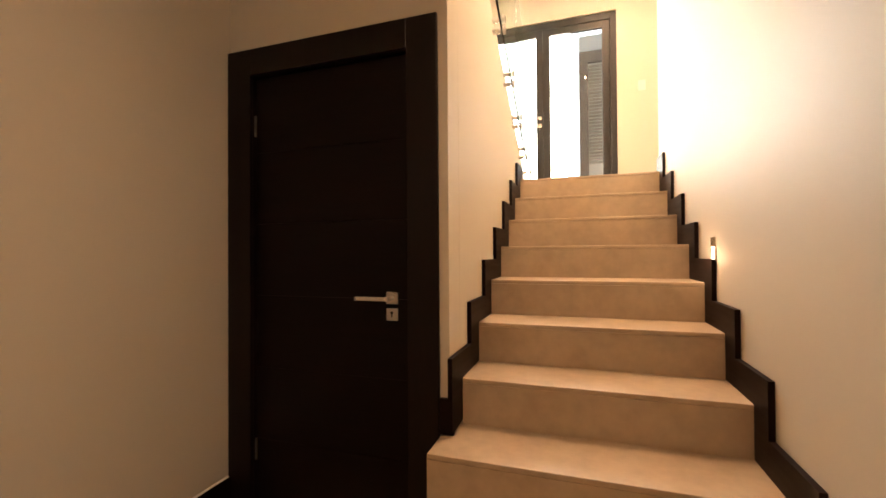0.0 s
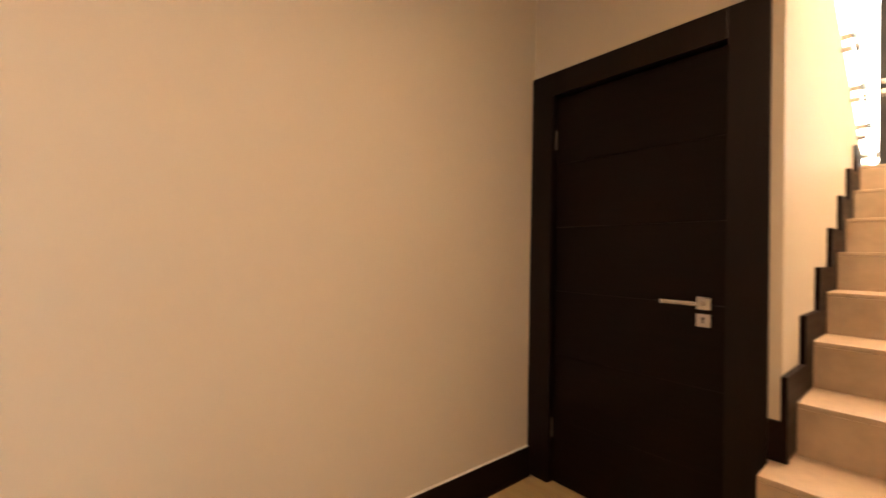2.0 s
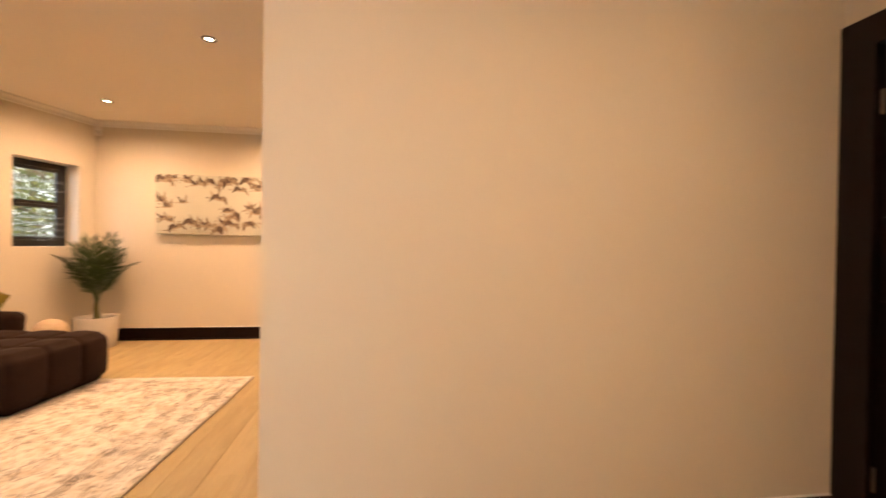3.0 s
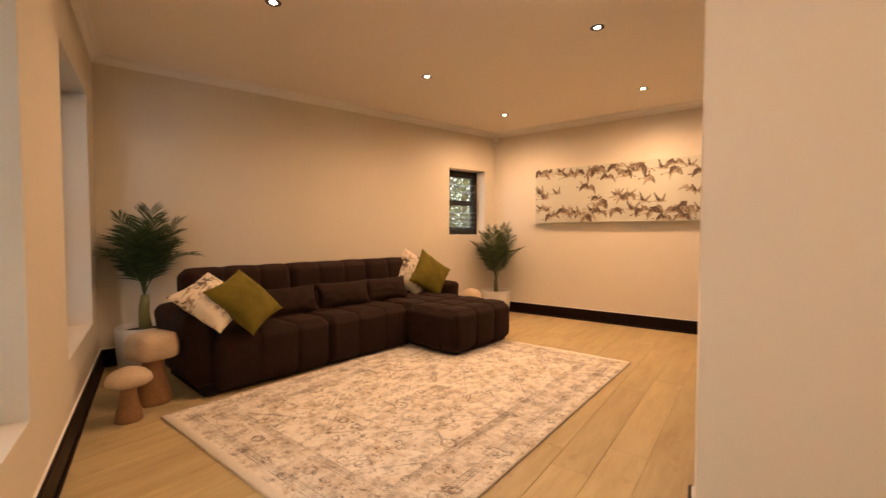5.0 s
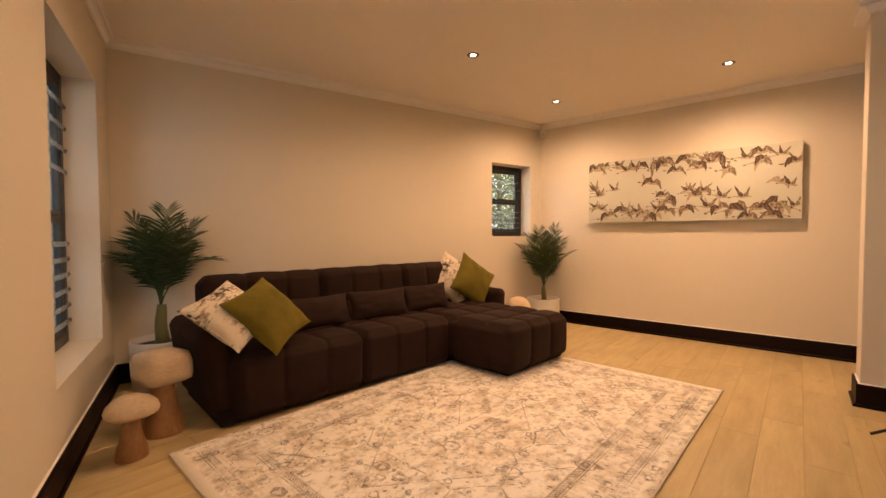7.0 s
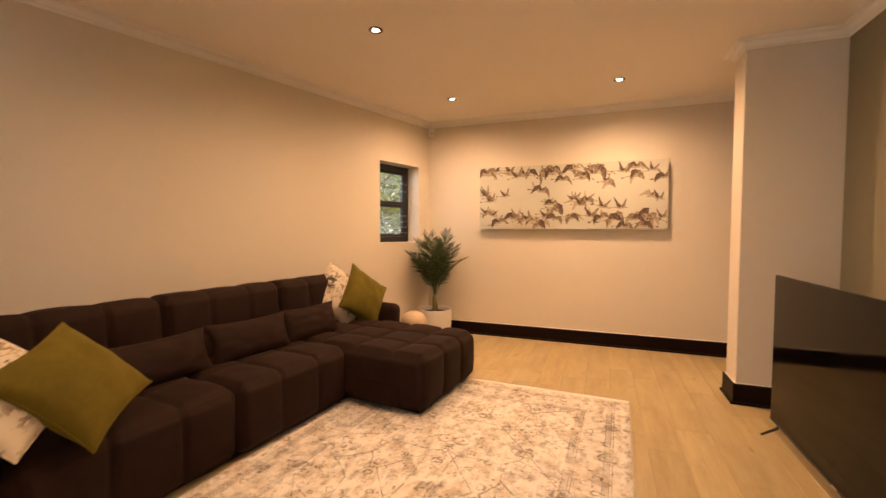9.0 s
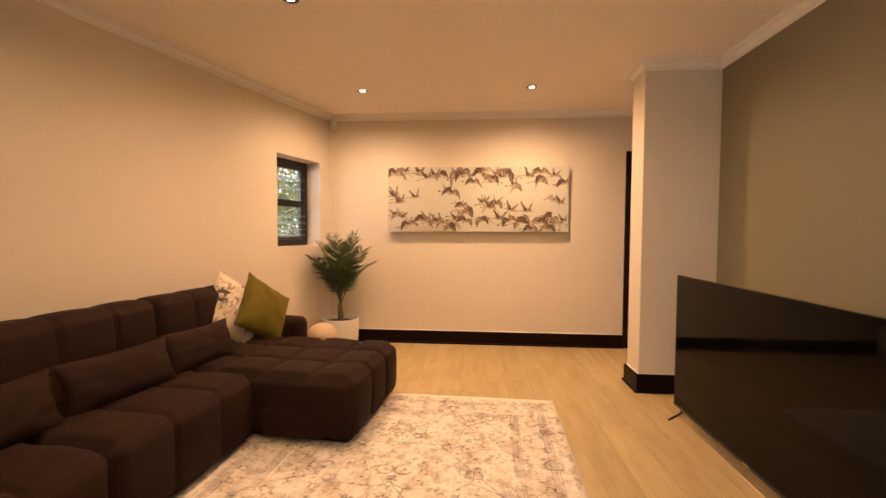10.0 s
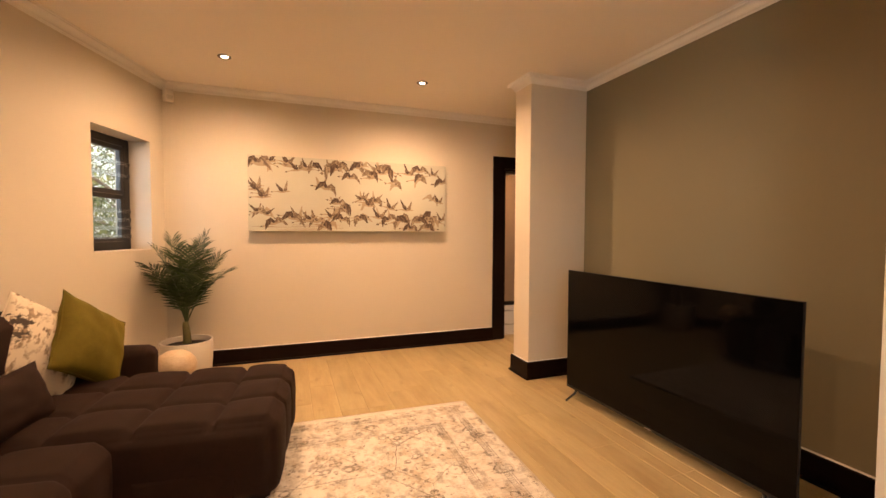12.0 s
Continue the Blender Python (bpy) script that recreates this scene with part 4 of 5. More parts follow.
    bump(n, l, p, fine, 0.5, 0.003)
    return m


RUG = rug_material()
rug = empty("area_rug", -2.112, 2.503, 0, -2.0)
rug.scale = (1.012, 1.016, 1.0)
NXR, NYR = 40, 60
verts, faces = [], []
rng = random.Random(8)
for j in range(NYR + 1):
    for i in range(NXR + 1):
        x, y = -0.975 + 1.95 * i / NXR, -1.475 + 2.95 * j / NYR
        e = 0.004 * noise.noise(Vector((x * 6, y * 6, 2.0)))
        if i in (0, NXR):
            x += e
        if j in (0, NYR):
            y += e
        verts.append((x, y, 0.0105 + 0.0015 * noise.noise(Vector((x * 4, y * 4, 0)))))
for j in range(NYR):
    for i in range(NXR):
        a = j * (NXR + 1) + i
        faces.append((a, a + 1, a + NXR + 2, a + NXR + 1))
rim = [i for i in range(NXR + 1)] + [j * (NXR + 1) + NXR for j in range(1, NYR + 1)] + [NYR * (NXR + 1) + i for i in range(NXR - 1, -1, -1)] + [j * (NXR + 1) for j in range(NYR - 1, 0, -1)]
base = len(verts)
verts += [(verts[i][0] * 1.002, verts[i][1] * 1.001, 0.001) for i in rim]
for q in range(len(rim)):
    r = (q + 1) % len(rim)
    faces.append((rim[q], rim[r], base + r, base + q))
finish("woven_field", verts, faces, RUG, rug, "", True)
BINDING = varied("rug_binding", (0.52, 0.45, 0.36), 0.9, 0.15, 10.0, 200.0, 0.4)
for x in (-0.982, 0.972):
    bm = bmesh.new()
    box(bm, x, x + 0.010, -1.478, 1.478, 0.001, 0.0125, None, 0.003)
    part("side_binding", bm, BINDING, rug)
for y in (-1.484, 1.476):
    bm = bmesh.new()
    box(bm, -0.971, 0.971, y, y + 0.008, 0.001, 0.0115, None, 0.003)
    part("end_binding", bm, BINDING, rug)
tagged(rug, "cream rug with faded brown pattern on the oak floor", "rug")

# ---- sofa ----
def velvet(name, colour, sheen=0.35):
    m, n, l, p = material(name)
    v = coords(n, l)
    nap = noise_tex(n, l, v, 5.0, 5.0, 0.65)
    weave = noise_tex(n, l, coords(n, l, (1, 1, 1)), 420.0, 2.0, 0.7)
    rub = noise_tex(n, l, v, 28.0, 4.0, 0.6)
    lo, hi = tuple(c * 0.72 for c in colour), tuple(c * 1.28 for c in colour)
    base = ramp(n, l, nap, [(0.32, lo), (0.68, hi)])
    base = mix(n, l, 0.3, base, ramp(n, l, rub, [(0.35, lo), (0.65, hi)]))
    base = mix(n, l, 0.25, base, ramp(n, l, weave, [(0.3, lo), (0.7, hi)]))
    l.new(base, p.inputs["Base Color"])
    p.inputs["Roughness"].default_value = 0.85
    p.inputs["Specular IOR Level"].default_value = 0.2
    p.inputs["Sheen Weight"].default_value, p.inputs["Sheen Roughness"].default_value = sheen, 0.45
    p.inputs["Sheen Tint"].default_value = (*[min(1, c * 6) for c in colour], 1)
    bump(n, l, p, weave, 0.35, 0.0012)
    return m


SOFA = velvet("brown_plush", (0.0200, 0.0088, 0.0056), 0.05)
SOFA_BASE = velvet("dark_base_cloth", (0.011, 0.007, 0.006), 0.05)


def tufted(size, seams=((), (), ()), radius=0.07, groove=0.022, width=0.022, puff=0.018, cells=62, seed=0, top_only=()):
    """A soft block, 0 to size, with rounded edges and stitched seams at the given places along each axis."""
    sx, sy, sz = size
    verts, faces, index = [], [], {}
    half = Vector((sx / 2, sy / 2, sz / 2))

    def fall(t, places, length):
        g, b = 0.0, 1.0
        marks = sorted([0.0, *places, length])
        for a, c in zip(marks[:-1], marks[1:]):
            if a <= t <= c:
                u = (t - a) / max(c - a, 1e-6)
                b = (4 * u * (1 - u)) ** 0.6
        for s in places:
            g = max(g, math.exp(-((t - s) / width) ** 2))
        return g, b

    def shape(q):
        key = (round(q[0], 4), round(q[1], 4), round(q[2], 4))
        if key in index:
            return index[key]
        c = Vector((q[0] - half.x, q[1] - half.y, q[2] - half.z))
        inner = Vector([max(-half[i] + radius, min(half[i] - radius, c[i])) for i in range(3)])
        out = c - inner
        nrm = out.normalized() if out.length > 1e-6 else Vector((0, 0, 1))
        p = inner + nrm * radius
        g, b = 0.0, 1.0
        for i in range(3):
            if abs(nrm[i]) > 0.92 or (i in top_only and nrm.z < 0.5):
                continue
            gi, bi = fall(q[i], seams[i], size[i])
            g = max(g, gi)
            b *= bi
        wrinkle = 0.004 * noise.noise((p + Vector((seed * 3.1, 0, 0))) * 9.0) + 0.006 * noise.noise((p + Vector((0, seed * 2.3, 0))) * 3.0)
        p = p + nrm * (puff * b - groove * g + wrinkle)
        index[key] = len(verts)
        verts.append(p + half)
        return index[key]

    def count(length):
        return max(8, int(length / 0.9 * cells))

    nx, ny, nz = count(sx), count(sy), count(sz)
    for axis, (na, nb) in ((0, (ny, nz)), (1, (nx, nz)), (2, (nx, ny))):
        for side in (0.0, size[axis]):
            for i in range(na):
                for j in range(nb):
                    quad = []
                    for di, dj in ((0, 0), (1, 0), (1, 1), (0, 1)):
                        a, b = (i + di) / na, (j + dj) / nb
                        if axis == 0:
                            q = (side, a * sy, b * sz)
                        elif axis == 1:
                            q = (a * sx, side, b * sz)
                        else:
                            q = (a * sx, b * sy, side)
                        quad.append(shape(q))
                    faces.append(tuple(quad))
    return verts, faces


SOFA_TURN = -5.5
sofa = empty("sectional_sofa", -3.19, 1.36, 0, SOFA_TURN)


def soft(name, size, at, seams=((), (), ()), label="", mat=None, turn=(0, 0, 0), **kw):
    v, f = tufted(size, seams, **kw)
    return finish(name, v, f, mat or SOFA, sofa, label, True, pose(*at, *turn))


DEPTH = 0.88
# local x towards the room (0 is the seat front), local y along the sofa
for i, y in enumerate((0.045, 0.945)):
    soft("seat", (0.80, 0.895, 0.395), (-0.80, y, 0.025), ((0.44,), (0.30, 0.60), ()), "", None, (0, 0, 0), radius=0.062, groove=0.021, width=0.010, puff=0.017, seed=i)
    soft("backrest", (0.25, 0.895, 0.475), (-DEPTH, y, 0.36), ((), (0.30, 0.60), (0.20,)), "", None, (0, -5, 0), radius=0.058, groove=0.021, width=0.011, puff=0.016, seed=4 + i)
soft("chaise", (1.40, 0.90, 0.375), (-0.76, 1.845, 0.045), ((0.47, 0.80, 1.12), (0.30, 0.60), ()), "long tufted brown chaise seat", None, (0, 0, 0), radius=0.064, groove=0.026, width=0.013, puff=0.022, seed=9, top_only=(0,))
soft("backrest", (0.25, 0.90, 0.475), (-DEPTH, 1.845, 0.36), ((), (0.30, 0.60), (0.20,)), "", None, (0, -5, 0), radius=0.058, groove=0.021, width=0.011, puff=0.016, seed=11)
soft("arm", (0.78, 0.18, 0.54), (-0.88, -0.06, 0.035), ((), (), ()), "padded brown arm leaning outwards", None, (9, 0, 0), radius=0.06, groove=0.0, puff=0.010, seed=12)
soft("arm", (0.65, 0.15, 0.53), (-0.86, 2.755, 0.035), ((), (), ()), "padded brown arm beside the chaise", None, (-3, 0, 0), radius=0.055, groove=0.0, puff=0.010, seed=13)
bm = bmesh.new()
box(bm, -0.80, -0.05, -0.04, 2.70, 0.012, 0.09, None, 0.01)
box(bm, -0.05, 0.58, 1.90, 2.70, 0.012, 0.09, None, 0.01)
part("base", bm, SOFA_BASE, sofa)
bm = bmesh.new()
box(bm, 0.06, 0.46, 1.818, 1.860, 0.060, 0.215, None, 0.012)
part("storage_panel", bm, SOFA, sofa, "flat pull-out panel in the chaise side")
for x, y in ((-0.75, 0.0), (-0.06, 0.02), (-0.75, 2.66), (0.56, 1.93), (0.56, 2.66), (-0.06, 1.80)):
    bm = bmesh.new()
    cylinder(bm, 0.022, 0.012, pose(x, y, 0.0185), 12)
    part("foot", bm, BEZEL, sofa)
tagged(sofa, "dark brown tufted corner sofa with chaise beside the rug", "sofa")
sofa_m = sofa.matrix_world.copy()



# ---- throw pillows ----
def pillow_shape(side, thick, seed, tall=None):
    N = 26
    verts, faces = [], []
    for face in (1, -1):
        for j in range(N + 1):
            for i in range(N + 1):
                u, v = 2 * i / N - 1, 2 * j / N - 1
                pinch = 1 - 0.10 * (1 - u * u) * abs(v) ** 3 - 0.10 * (1 - v * v) * abs(u) ** 3
                h = thick * (max(0.0, (1 - u ** 2) * (1 - v ** 2)) ** 0.5)
                crease = 0.010 * noise.noise(Vector((u * 2.5 + seed, v * 2.5, face))) * (1 - max(abs(u), abs(v)) ** 4)
                gather = 0.004 * math.sin(9 * math.atan2(v, u) + seed) * max(abs(u), abs(v)) ** 2 * (1 - max(abs(u), abs(v)) ** 8)
                verts.append((u * pinch * side / 2, v * pinch * (tall or side) / 2, face * (h + 0.003) + crease + gather * face))
    M = N + 1
    for k in (0, 1):
        for j in range(N):
            for i in range(N):
                a = k * M * M + j * M + i
                faces.append((a, a + 1, a + M + 1, a + M))
    rim = [i for i in range(M)] + [j * M + N for j in range(1, M)] + [N * M + i for i in range(N - 1, -1, -1)] + [j * M for j in range(N - 1, 0, -1)]
    for q in range(len(rim)):
        r = (q + 1) % len(rim)
        faces.append((rim[q], rim[r], rim[r] + M * M, rim[q] + M * M))
    return verts, faces, [Vector(verts[i]) for i in rim]


def bolster(y0, length, turn, lean):
    b = empty("lumbar_cushion")
    b.matrix_world = sofa_m @ pose(-0.47, y0 + length / 2, 0.535, 0, 90 - lean, turn) @ pose(0, 0, 0, 0, 0, 90)
    v, f, rim = pillow_shape(length, 0.075, y0 * 7, 0.27)
    finish("cushion", v, f, SOFA, b, "", True)
    v, f = tube(rim + [rim[0]], [0.003] * (len(rim) + 1), 6)
    finish("seam", v, f, SOFA, b, "", True)
    return tagged(b, "dark brown oblong lumbar cushion lying against the sofa back", "cushion", "lumbar cushions")


bolster(0.50, 0.60, 2, 22)
bolster(1.10, 0.60, -5, 20)
bolster(1.68, 0.56, -3, 20)

GREEN = velvet("olive_velvet", (0.115, 0.090, 0.010), 0.2)


def print_cloth():
    m, n, l, p = material("leaf_print_cloth")
    v = coords(n, l)
    big = noise_tex(n, l, v, 8.0, 4.0, 0.6)
    leafy = noise_tex(n, l, coords(n, l, (1, 2.4, 1), 0.7), 17.0, 3.0, 0.5)
    blot = math_node(n, l, "MULTIPLY", ramp(n, l, leafy, [(0.47, grey(0)), (0.53, grey(1))]), ramp(n, l, big, [(0.44, grey(0)), (0.52, grey(1))]))
    tone = ramp(n, l, noise_tex(n, l, v, 30.0, 3.0), [(0.3, (0.10, 0.07, 0.05)), (0.7, (0.40, 0.30, 0.20))])
    base = mix(n, l, blot, (0.66, 0.58, 0.45), tone)
    ink = ramp(n, l, noise_tex(n, l, v, 5.5, 6.0, 0.7), [(0.60, grey(0)), (0.63, grey(1))])
    base = mix(n, l, ink, base, (0.06, 0.045, 0.035))
    l.new(base, p.inputs["Base Color"])
    p.inputs["Roughness"].default_value = 0.85
    bump(n, l, p, noise_tex(n, l, v, 400.0, 2.0), 0.3, 0.001)
    return m


PRINT = print_cloth()


def pillow(m, side, thick, mat, label, seed):
    t = empty("throw_pillow")
    t.matrix_world = m
    v, f, rim = pillow_shape(side, thick, seed)
    finish("cover", v, f, mat, t, "", True)
    v, f = tube(rim + [rim[0]], [0.0035] * (len(rim) + 1), 6)
    finish("piping", v, f, mat, t, "", True)
    return tagged(t, label, "pillow", "throw pillows")


def by_corners(centre, up, right):
    """The pose of a pillow standing on one corner, from its middle and the ways to its top and its right corner."""
    c, u, r = Vector(centre), Vector(up).normalized(), Vector(right)
    r = (r - u * r.dot(u)).normalized()
    x, y = (u + r).normalized(), (u - r).normalized()
    m = Matrix((x, y, x.cross(y))).transposed().to_4x4()
    return Matrix.Translation(c) @ m


pillow(by_corners((-3.362, 1.456, 0.655), (-0.472, 0.133, 0.40), (0.06, 0.252, -0.073)), 0.425, 0.085, PRINT, "cream pillow with brown leaf print leaning on the sofa arm", 1.3)
pillow(by_corners((-3.275, 1.648, 0.642), (-0.42, 0.13, 0.41), (-0.03, 0.595, -0.16)), 0.45, 0.090, GREEN, "olive green velvet pillow leaning on the printed pillow", 2.1)
pillow(by_corners((-3.565, 3.900, 0.668), (-0.20, 0.02, 0.52), (0.36, 0.55, -0.02)), 0.47, 0.085, PRINT, "cream pillow with dark leaf print leaning on the sofa back", 3.7)
pillow(by_corners((-3.395, 4.040, 0.645), (-0.195, -0.037, 0.55), (0.175, 0.632, -0.07)), 0.475, 0.090, GREEN, "olive green velvet pillow leaning on a printed pillow", 4.4)

# ---- mushroom stools ----
STOOL = wood("carved_teak", (0.22, 0.10, 0.04), (0.44, 0.23, 0.10), 0.5, (2, 2, 0.8), 5.0, 0.15, 0.3)
CAP = wood("pale_carved_teak", (0.46, 0.33, 0.20), (0.66, 0.52, 0.36), 0.5, (1.5, 1.5, 3), 5.0, 0.12, 0.3)


def stool(x, y, height, cap_r, cap_h, stem_r, label, seed, knot=0.0, boxy=0.0):
    t = empty("mushroom_stool", x, y, 0, seed * 50)

    def wob(p):
        a = math.atan2(p.y, p.x)
        k = 1 + 0.05 * noise.noise(Vector((math.cos(a) + seed, math.sin(a), p.z * 2))) * 2
        k += knot * math.exp(-((a - 0.6) / 0.35) ** 2) * -1
        if boxy and p.z > height - cap_h - 0.001:
            k *= 1 + boxy * (1 / (abs(math.cos(a)) ** 5 + abs(math.sin(a)) ** 5) ** 0.2 - 1.08)
        return Vector((p.x * k, p.y * k, p.z))

    zc = height - cap_h
    prof = [(stem_r * 1.24, 0.0), (stem_r * 1.27, 0.01), (stem_r * 1.16, 0.06), (stem_r * 0.96, zc * 0.4), (stem_r * 0.76, zc * 0.75), (stem_r * 0.70, zc * 0.95), (stem_r * 0.80, zc + 0.012)]
    v, f = lathe(prof, 24, wob)
    finish("stem", v, f, STOOL, t, "carved brown wooden stem", True)
    prof = [(stem_r * 0.6, zc + 0.010), (cap_r * 0.80, zc), (cap_r * 0.96, zc + 0.012), (cap_r, zc + cap_h * 0.25), (cap_r * (0.93 + 0.06 * boxy), zc + cap_h * (0.52 + 0.08 * boxy)), (cap_r * (0.72 + 0.16 * boxy), zc + cap_h * (0.78 + 0.08 * boxy)), (cap_r * (0.46 + 0.12 * boxy), zc + cap_h * 0.94), (cap_r * 0.2, height), (0.004, height + 0.001)]
    v, f = lathe(prof, 32, wob)
    cap = finish("cap", v, f, CAP, t, "pale rounded wooden cap", True)
    if knot:
        for z in (zc + cap_h * 0.30, zc + cap_h * 0.55):
            bm = bmesh.new()
            cylinder(bm, 0.006, 0.004, pose(cap_r * (1 - knot) * math.cos(0.62), cap_r * (1 - knot) * math.sin(0.62), z, 0, 90, math.degrees(0.62)), 8)
            part("knot_hole", bm, BEZEL, cap)
    return tagged(t, label, "stool", "mushroom stools")


stool(-3.28, 0.905, 0.325, 0.122, 0.105, 0.058, "small carved wooden mushroom stool on the oak floor", 1)
stool(-3.49, 1.105, 0.490, 0.142, 0.190, 0.088, "taller wooden mushroom stool with blocky cap beside the sofa", 2, 0.06, 1.0)
stool(-3.075, 4.475, 0.452, 0.135, 0.150, 0.080, "pale mushroom stool between sofa arm and plant pot", 3)

# ---- potted palms ----
POT = varied("white_fibre_pot", (0.62, 0.585, 0.53), 0.7, 0.05, 3.0, 160.0, 0.25)
SOIL = varied("dark_soil", (0.035, 0.024, 0.016), 0.95, 0.4, 30.0, 140.0, 0.8)
STEM = varied("palm_stem", (0.13, 0.125, 0.04), 0.5, 0.25, 12.0, 90.0, 0.2, 0.0, 0.0, (1, 1, 0.3))


def leaf_material():
    m, n, l, p = material("palm_leaf")
    geo = n.new("ShaderNodeNewGeometry")
    tint = ramp(n, l, geo.outputs["Random Per Island"], [(0.0, (0.010, 0.026, 0.008)), (0.5, (0.026, 0.056, 0.015)), (1.0, (0.085, 0.125, 0.035))])
    v = noise_tex(n, l, coords(n, l), 40.0, 3.0)
    base = mix(n, l, 0.4, tint, ramp(n, l, v, [(0.3, (0.012, 0.028, 0.010)), (0.7, (0.045, 0.08, 0.022))]))
    l.new(base, p.inputs["Base Color"])
    p.inputs["Roughness"].default_value = 0.42
    return m


LEAF = leaf_material()


def frond(length, reach, lift, droop, leaflet, rng):
    """One feather leaf in its own x-z plane: a rib and two rows of narrow folded leaflets."""
    rib = []
    n = 16
    for i in range(n + 1):
        t = i / n
        rib.append(Vector((reach * length * (t ** 1.25), 0.03 * math.sin(3 * t) * (rng.random() - 0.5), lift * length * (t ** 0.85) - droop * length * t ** 3)))
    v, f = tube(rib, [0.006 * (1 - 0.8 * i / n) for i in range(n + 1)], 5)
    count = 25
    for k in range(count):
        t = 0.20 + 0.80 * k / (count - 1)
        i = min(int(t * n), n - 1)
        p = rib[i].lerp(rib[i + 1], t * n - i)
        d = (rib[i + 1] - rib[i]).normalized()
        up = Vector((-d.z, 0, d.x))
        size = leaflet * (0.42 + 0.62 * math.sin(math.pi * min(1, (t - 0.05) * 0.98) ** 0.85)) * rng.uniform(0.92, 1.08)
        for side in (1, -1):
            ahead = 0.50 + 0.8 * t ** 3
            way = (Vector((0, side, 0)) + d * ahead + up * (0.22 + rng.uniform(-0.06, 0.06))).normalized()
            sag = Vector((0, 0, -0.20 * size))
            wide = d * 0.0085 * (0.8 + size)
            base = len(v)
            mid = p + way * size * 0.5 + sag * 0.2
            tip = p + way * size + sag
            ridge = up * 0.003
            v += [p - wide * 0.5, p + wide * 0.5, mid - wide, mid + ridge, mid + wide, tip]
            f += [(base, base + 1, base + 4, base + 3), (base, base + 3, base + 2), (base + 2, base + 3, base + 5), (base + 3, base + 4, base + 5)]
    return v, f


def palm(x, y, pot_r, pot_h, stem_h, stem_r, spread, height, arch, count, seed, walls, label):
    rng = random.Random(seed)
    t = empty("potted_palm", x, y, 0)
    prof = [(pot_r * 0.90, 0.0), (pot_r * 0.93, 0.006), (pot_r, pot_h * 0.5), (pot_r * 1.02, pot_h - 0.006), (pot_r * 1.01, pot_h), (pot_r * 0.95, pot_h), (pot_r * 0.94, pot_h - 0.008), (pot_r * 0.92, pot_h - 0.05)]
    v, f = lathe(prof, 40)
    finish("pot", v, f[:-1], POT, t, "round off-white pot", True)
    v, f = lathe([(pot_r * 0.93, pot_h - 0.048), (pot_r * 0.5, pot_h - 0.035), (0.01, pot_h - 0.03)], 28)
    finish("soil", v, f, SOIL, t, "", True)
    pts = [(0.006 * math.sin(i), 0.006 * math.cos(i * 1.3), pot_h - 0.04 + stem_h * i / 5) for i in range(6)]
    v, f = tube(pts, [stem_r * k for k in (1.0, 0.92, 0.86, 0.80, 0.74, 0.62)], 10)
    finish("trunk", v, f, STEM, t, "green-brown palm stem", True)
    top = pot_h - 0.04 + stem_h
    for i in range(count):
        ring = i / (count - 1)
        a = i * 137.5 + rng.uniform(-14, 14)
        up = 1 - ring
        lift = 0.75 + 0.19 * up
        reach = 0.20 + 0.36 * ring
        way = Vector((math.cos(radians(a)), math.sin(radians(a))))
        for side in walls:
            reach *= 1 - 0.26 * max(0.0, min(1.0, way.dot(Vector(side)) * 1.6))
        length = height * (0.84 + 0.14 * up) * rng.uniform(0.92, 1.06)
        droop = (0.03 + 0.09 * ring) * arch
        v, f = frond(length, reach * spread, lift, droop, 0.225 * height / 0.75, rng)
        finish("frond", v, f, LEAF, t, "", False, pose(0, 0, top - 0.05 * rng.random(), 0, 0, a))
    return tagged(t, label, "potted plant", "potted palms")


palm(-3.16, 5.255, 0.200, 0.345, 0.20, 0.036, 1.0, 0.86, 1.0, 10, 3, ((0, 1), (-0.96, 0.28)), "green feathery palm in a white pot beside the picture wall")
palm(-4.40, 1.36, 0.205, 0.36, 0.30, 0.050, 1.10, 0.86, 2.4, 13, 11, ((-0.32, -0.95), (-0.96, 0.28)), "dark green feathery palm in a white pot behind the sofa")

# ---- movement sensor in the corner ----
pir = empty("movement_sensor", NW.x + 0.065, NORTH - 0.065, 2.515, 35)
bm = bmesh.new()
box(bm, -0.036, 0.036, -0.024, 0.018, -0.058, 0.058, None, 0.008)
part("housing", bm, WHITE_PLASTIC, pir)
bm = bmesh.new()
box(bm, -0.026, 0.026, -0.030, -0.023, -0.040, 0.000, None, 0.003)
part("lens", bm, varied("sensor_lens", (0.60, 0.57, 0.52), 0.3, 0.03), pir)
bm = bmesh.new()
box(bm, -0.012, 0.012, 0.018, 0.055, 0.00, 0.03, None, 0.003)
part("bracket", bm, WHITE_PLASTIC, pir)
tagged(pir, "small white movement sensor high in the corner", "sensor")

# ---- garden outside ----
GRASS = varied("lawn", (0.075, 0.10, 0.03), 0.9, 0.35, 3.0, 60.0, 0.8)
structure(finish("ground", [(-60, -60, -0.3), (40, -60, -0.3), (40, 60, -0.3), (-60, 60, -0.3)], [(0, 1, 2, 3)], GRASS), "lawn round the house", "ground")
block("driveway", -12.0, -2.0, 7.4, 10.0, -0.299, -0.24, varied("concrete_drive", (0.42, 0.36, 0.28), 0.85, 0.12), "pale concrete drive beside the lawn", "driveway")
v = [(-55, -40, -0.3), (-55, 35, -0.3), (-30, 58, -0.3), (15, 58, -0.3)]
v += [(x, y, 30) for x, y, z in v]
structure(finish("backdrop", v, [(0, 1, 5, 4), (1, 2, 6, 5), (2, 3, 7, 6)], glow("hazy_sky", (0.95, 0.96, 0.94), 0.85)), "pale hazy sky beyond the garden", "backdrop")


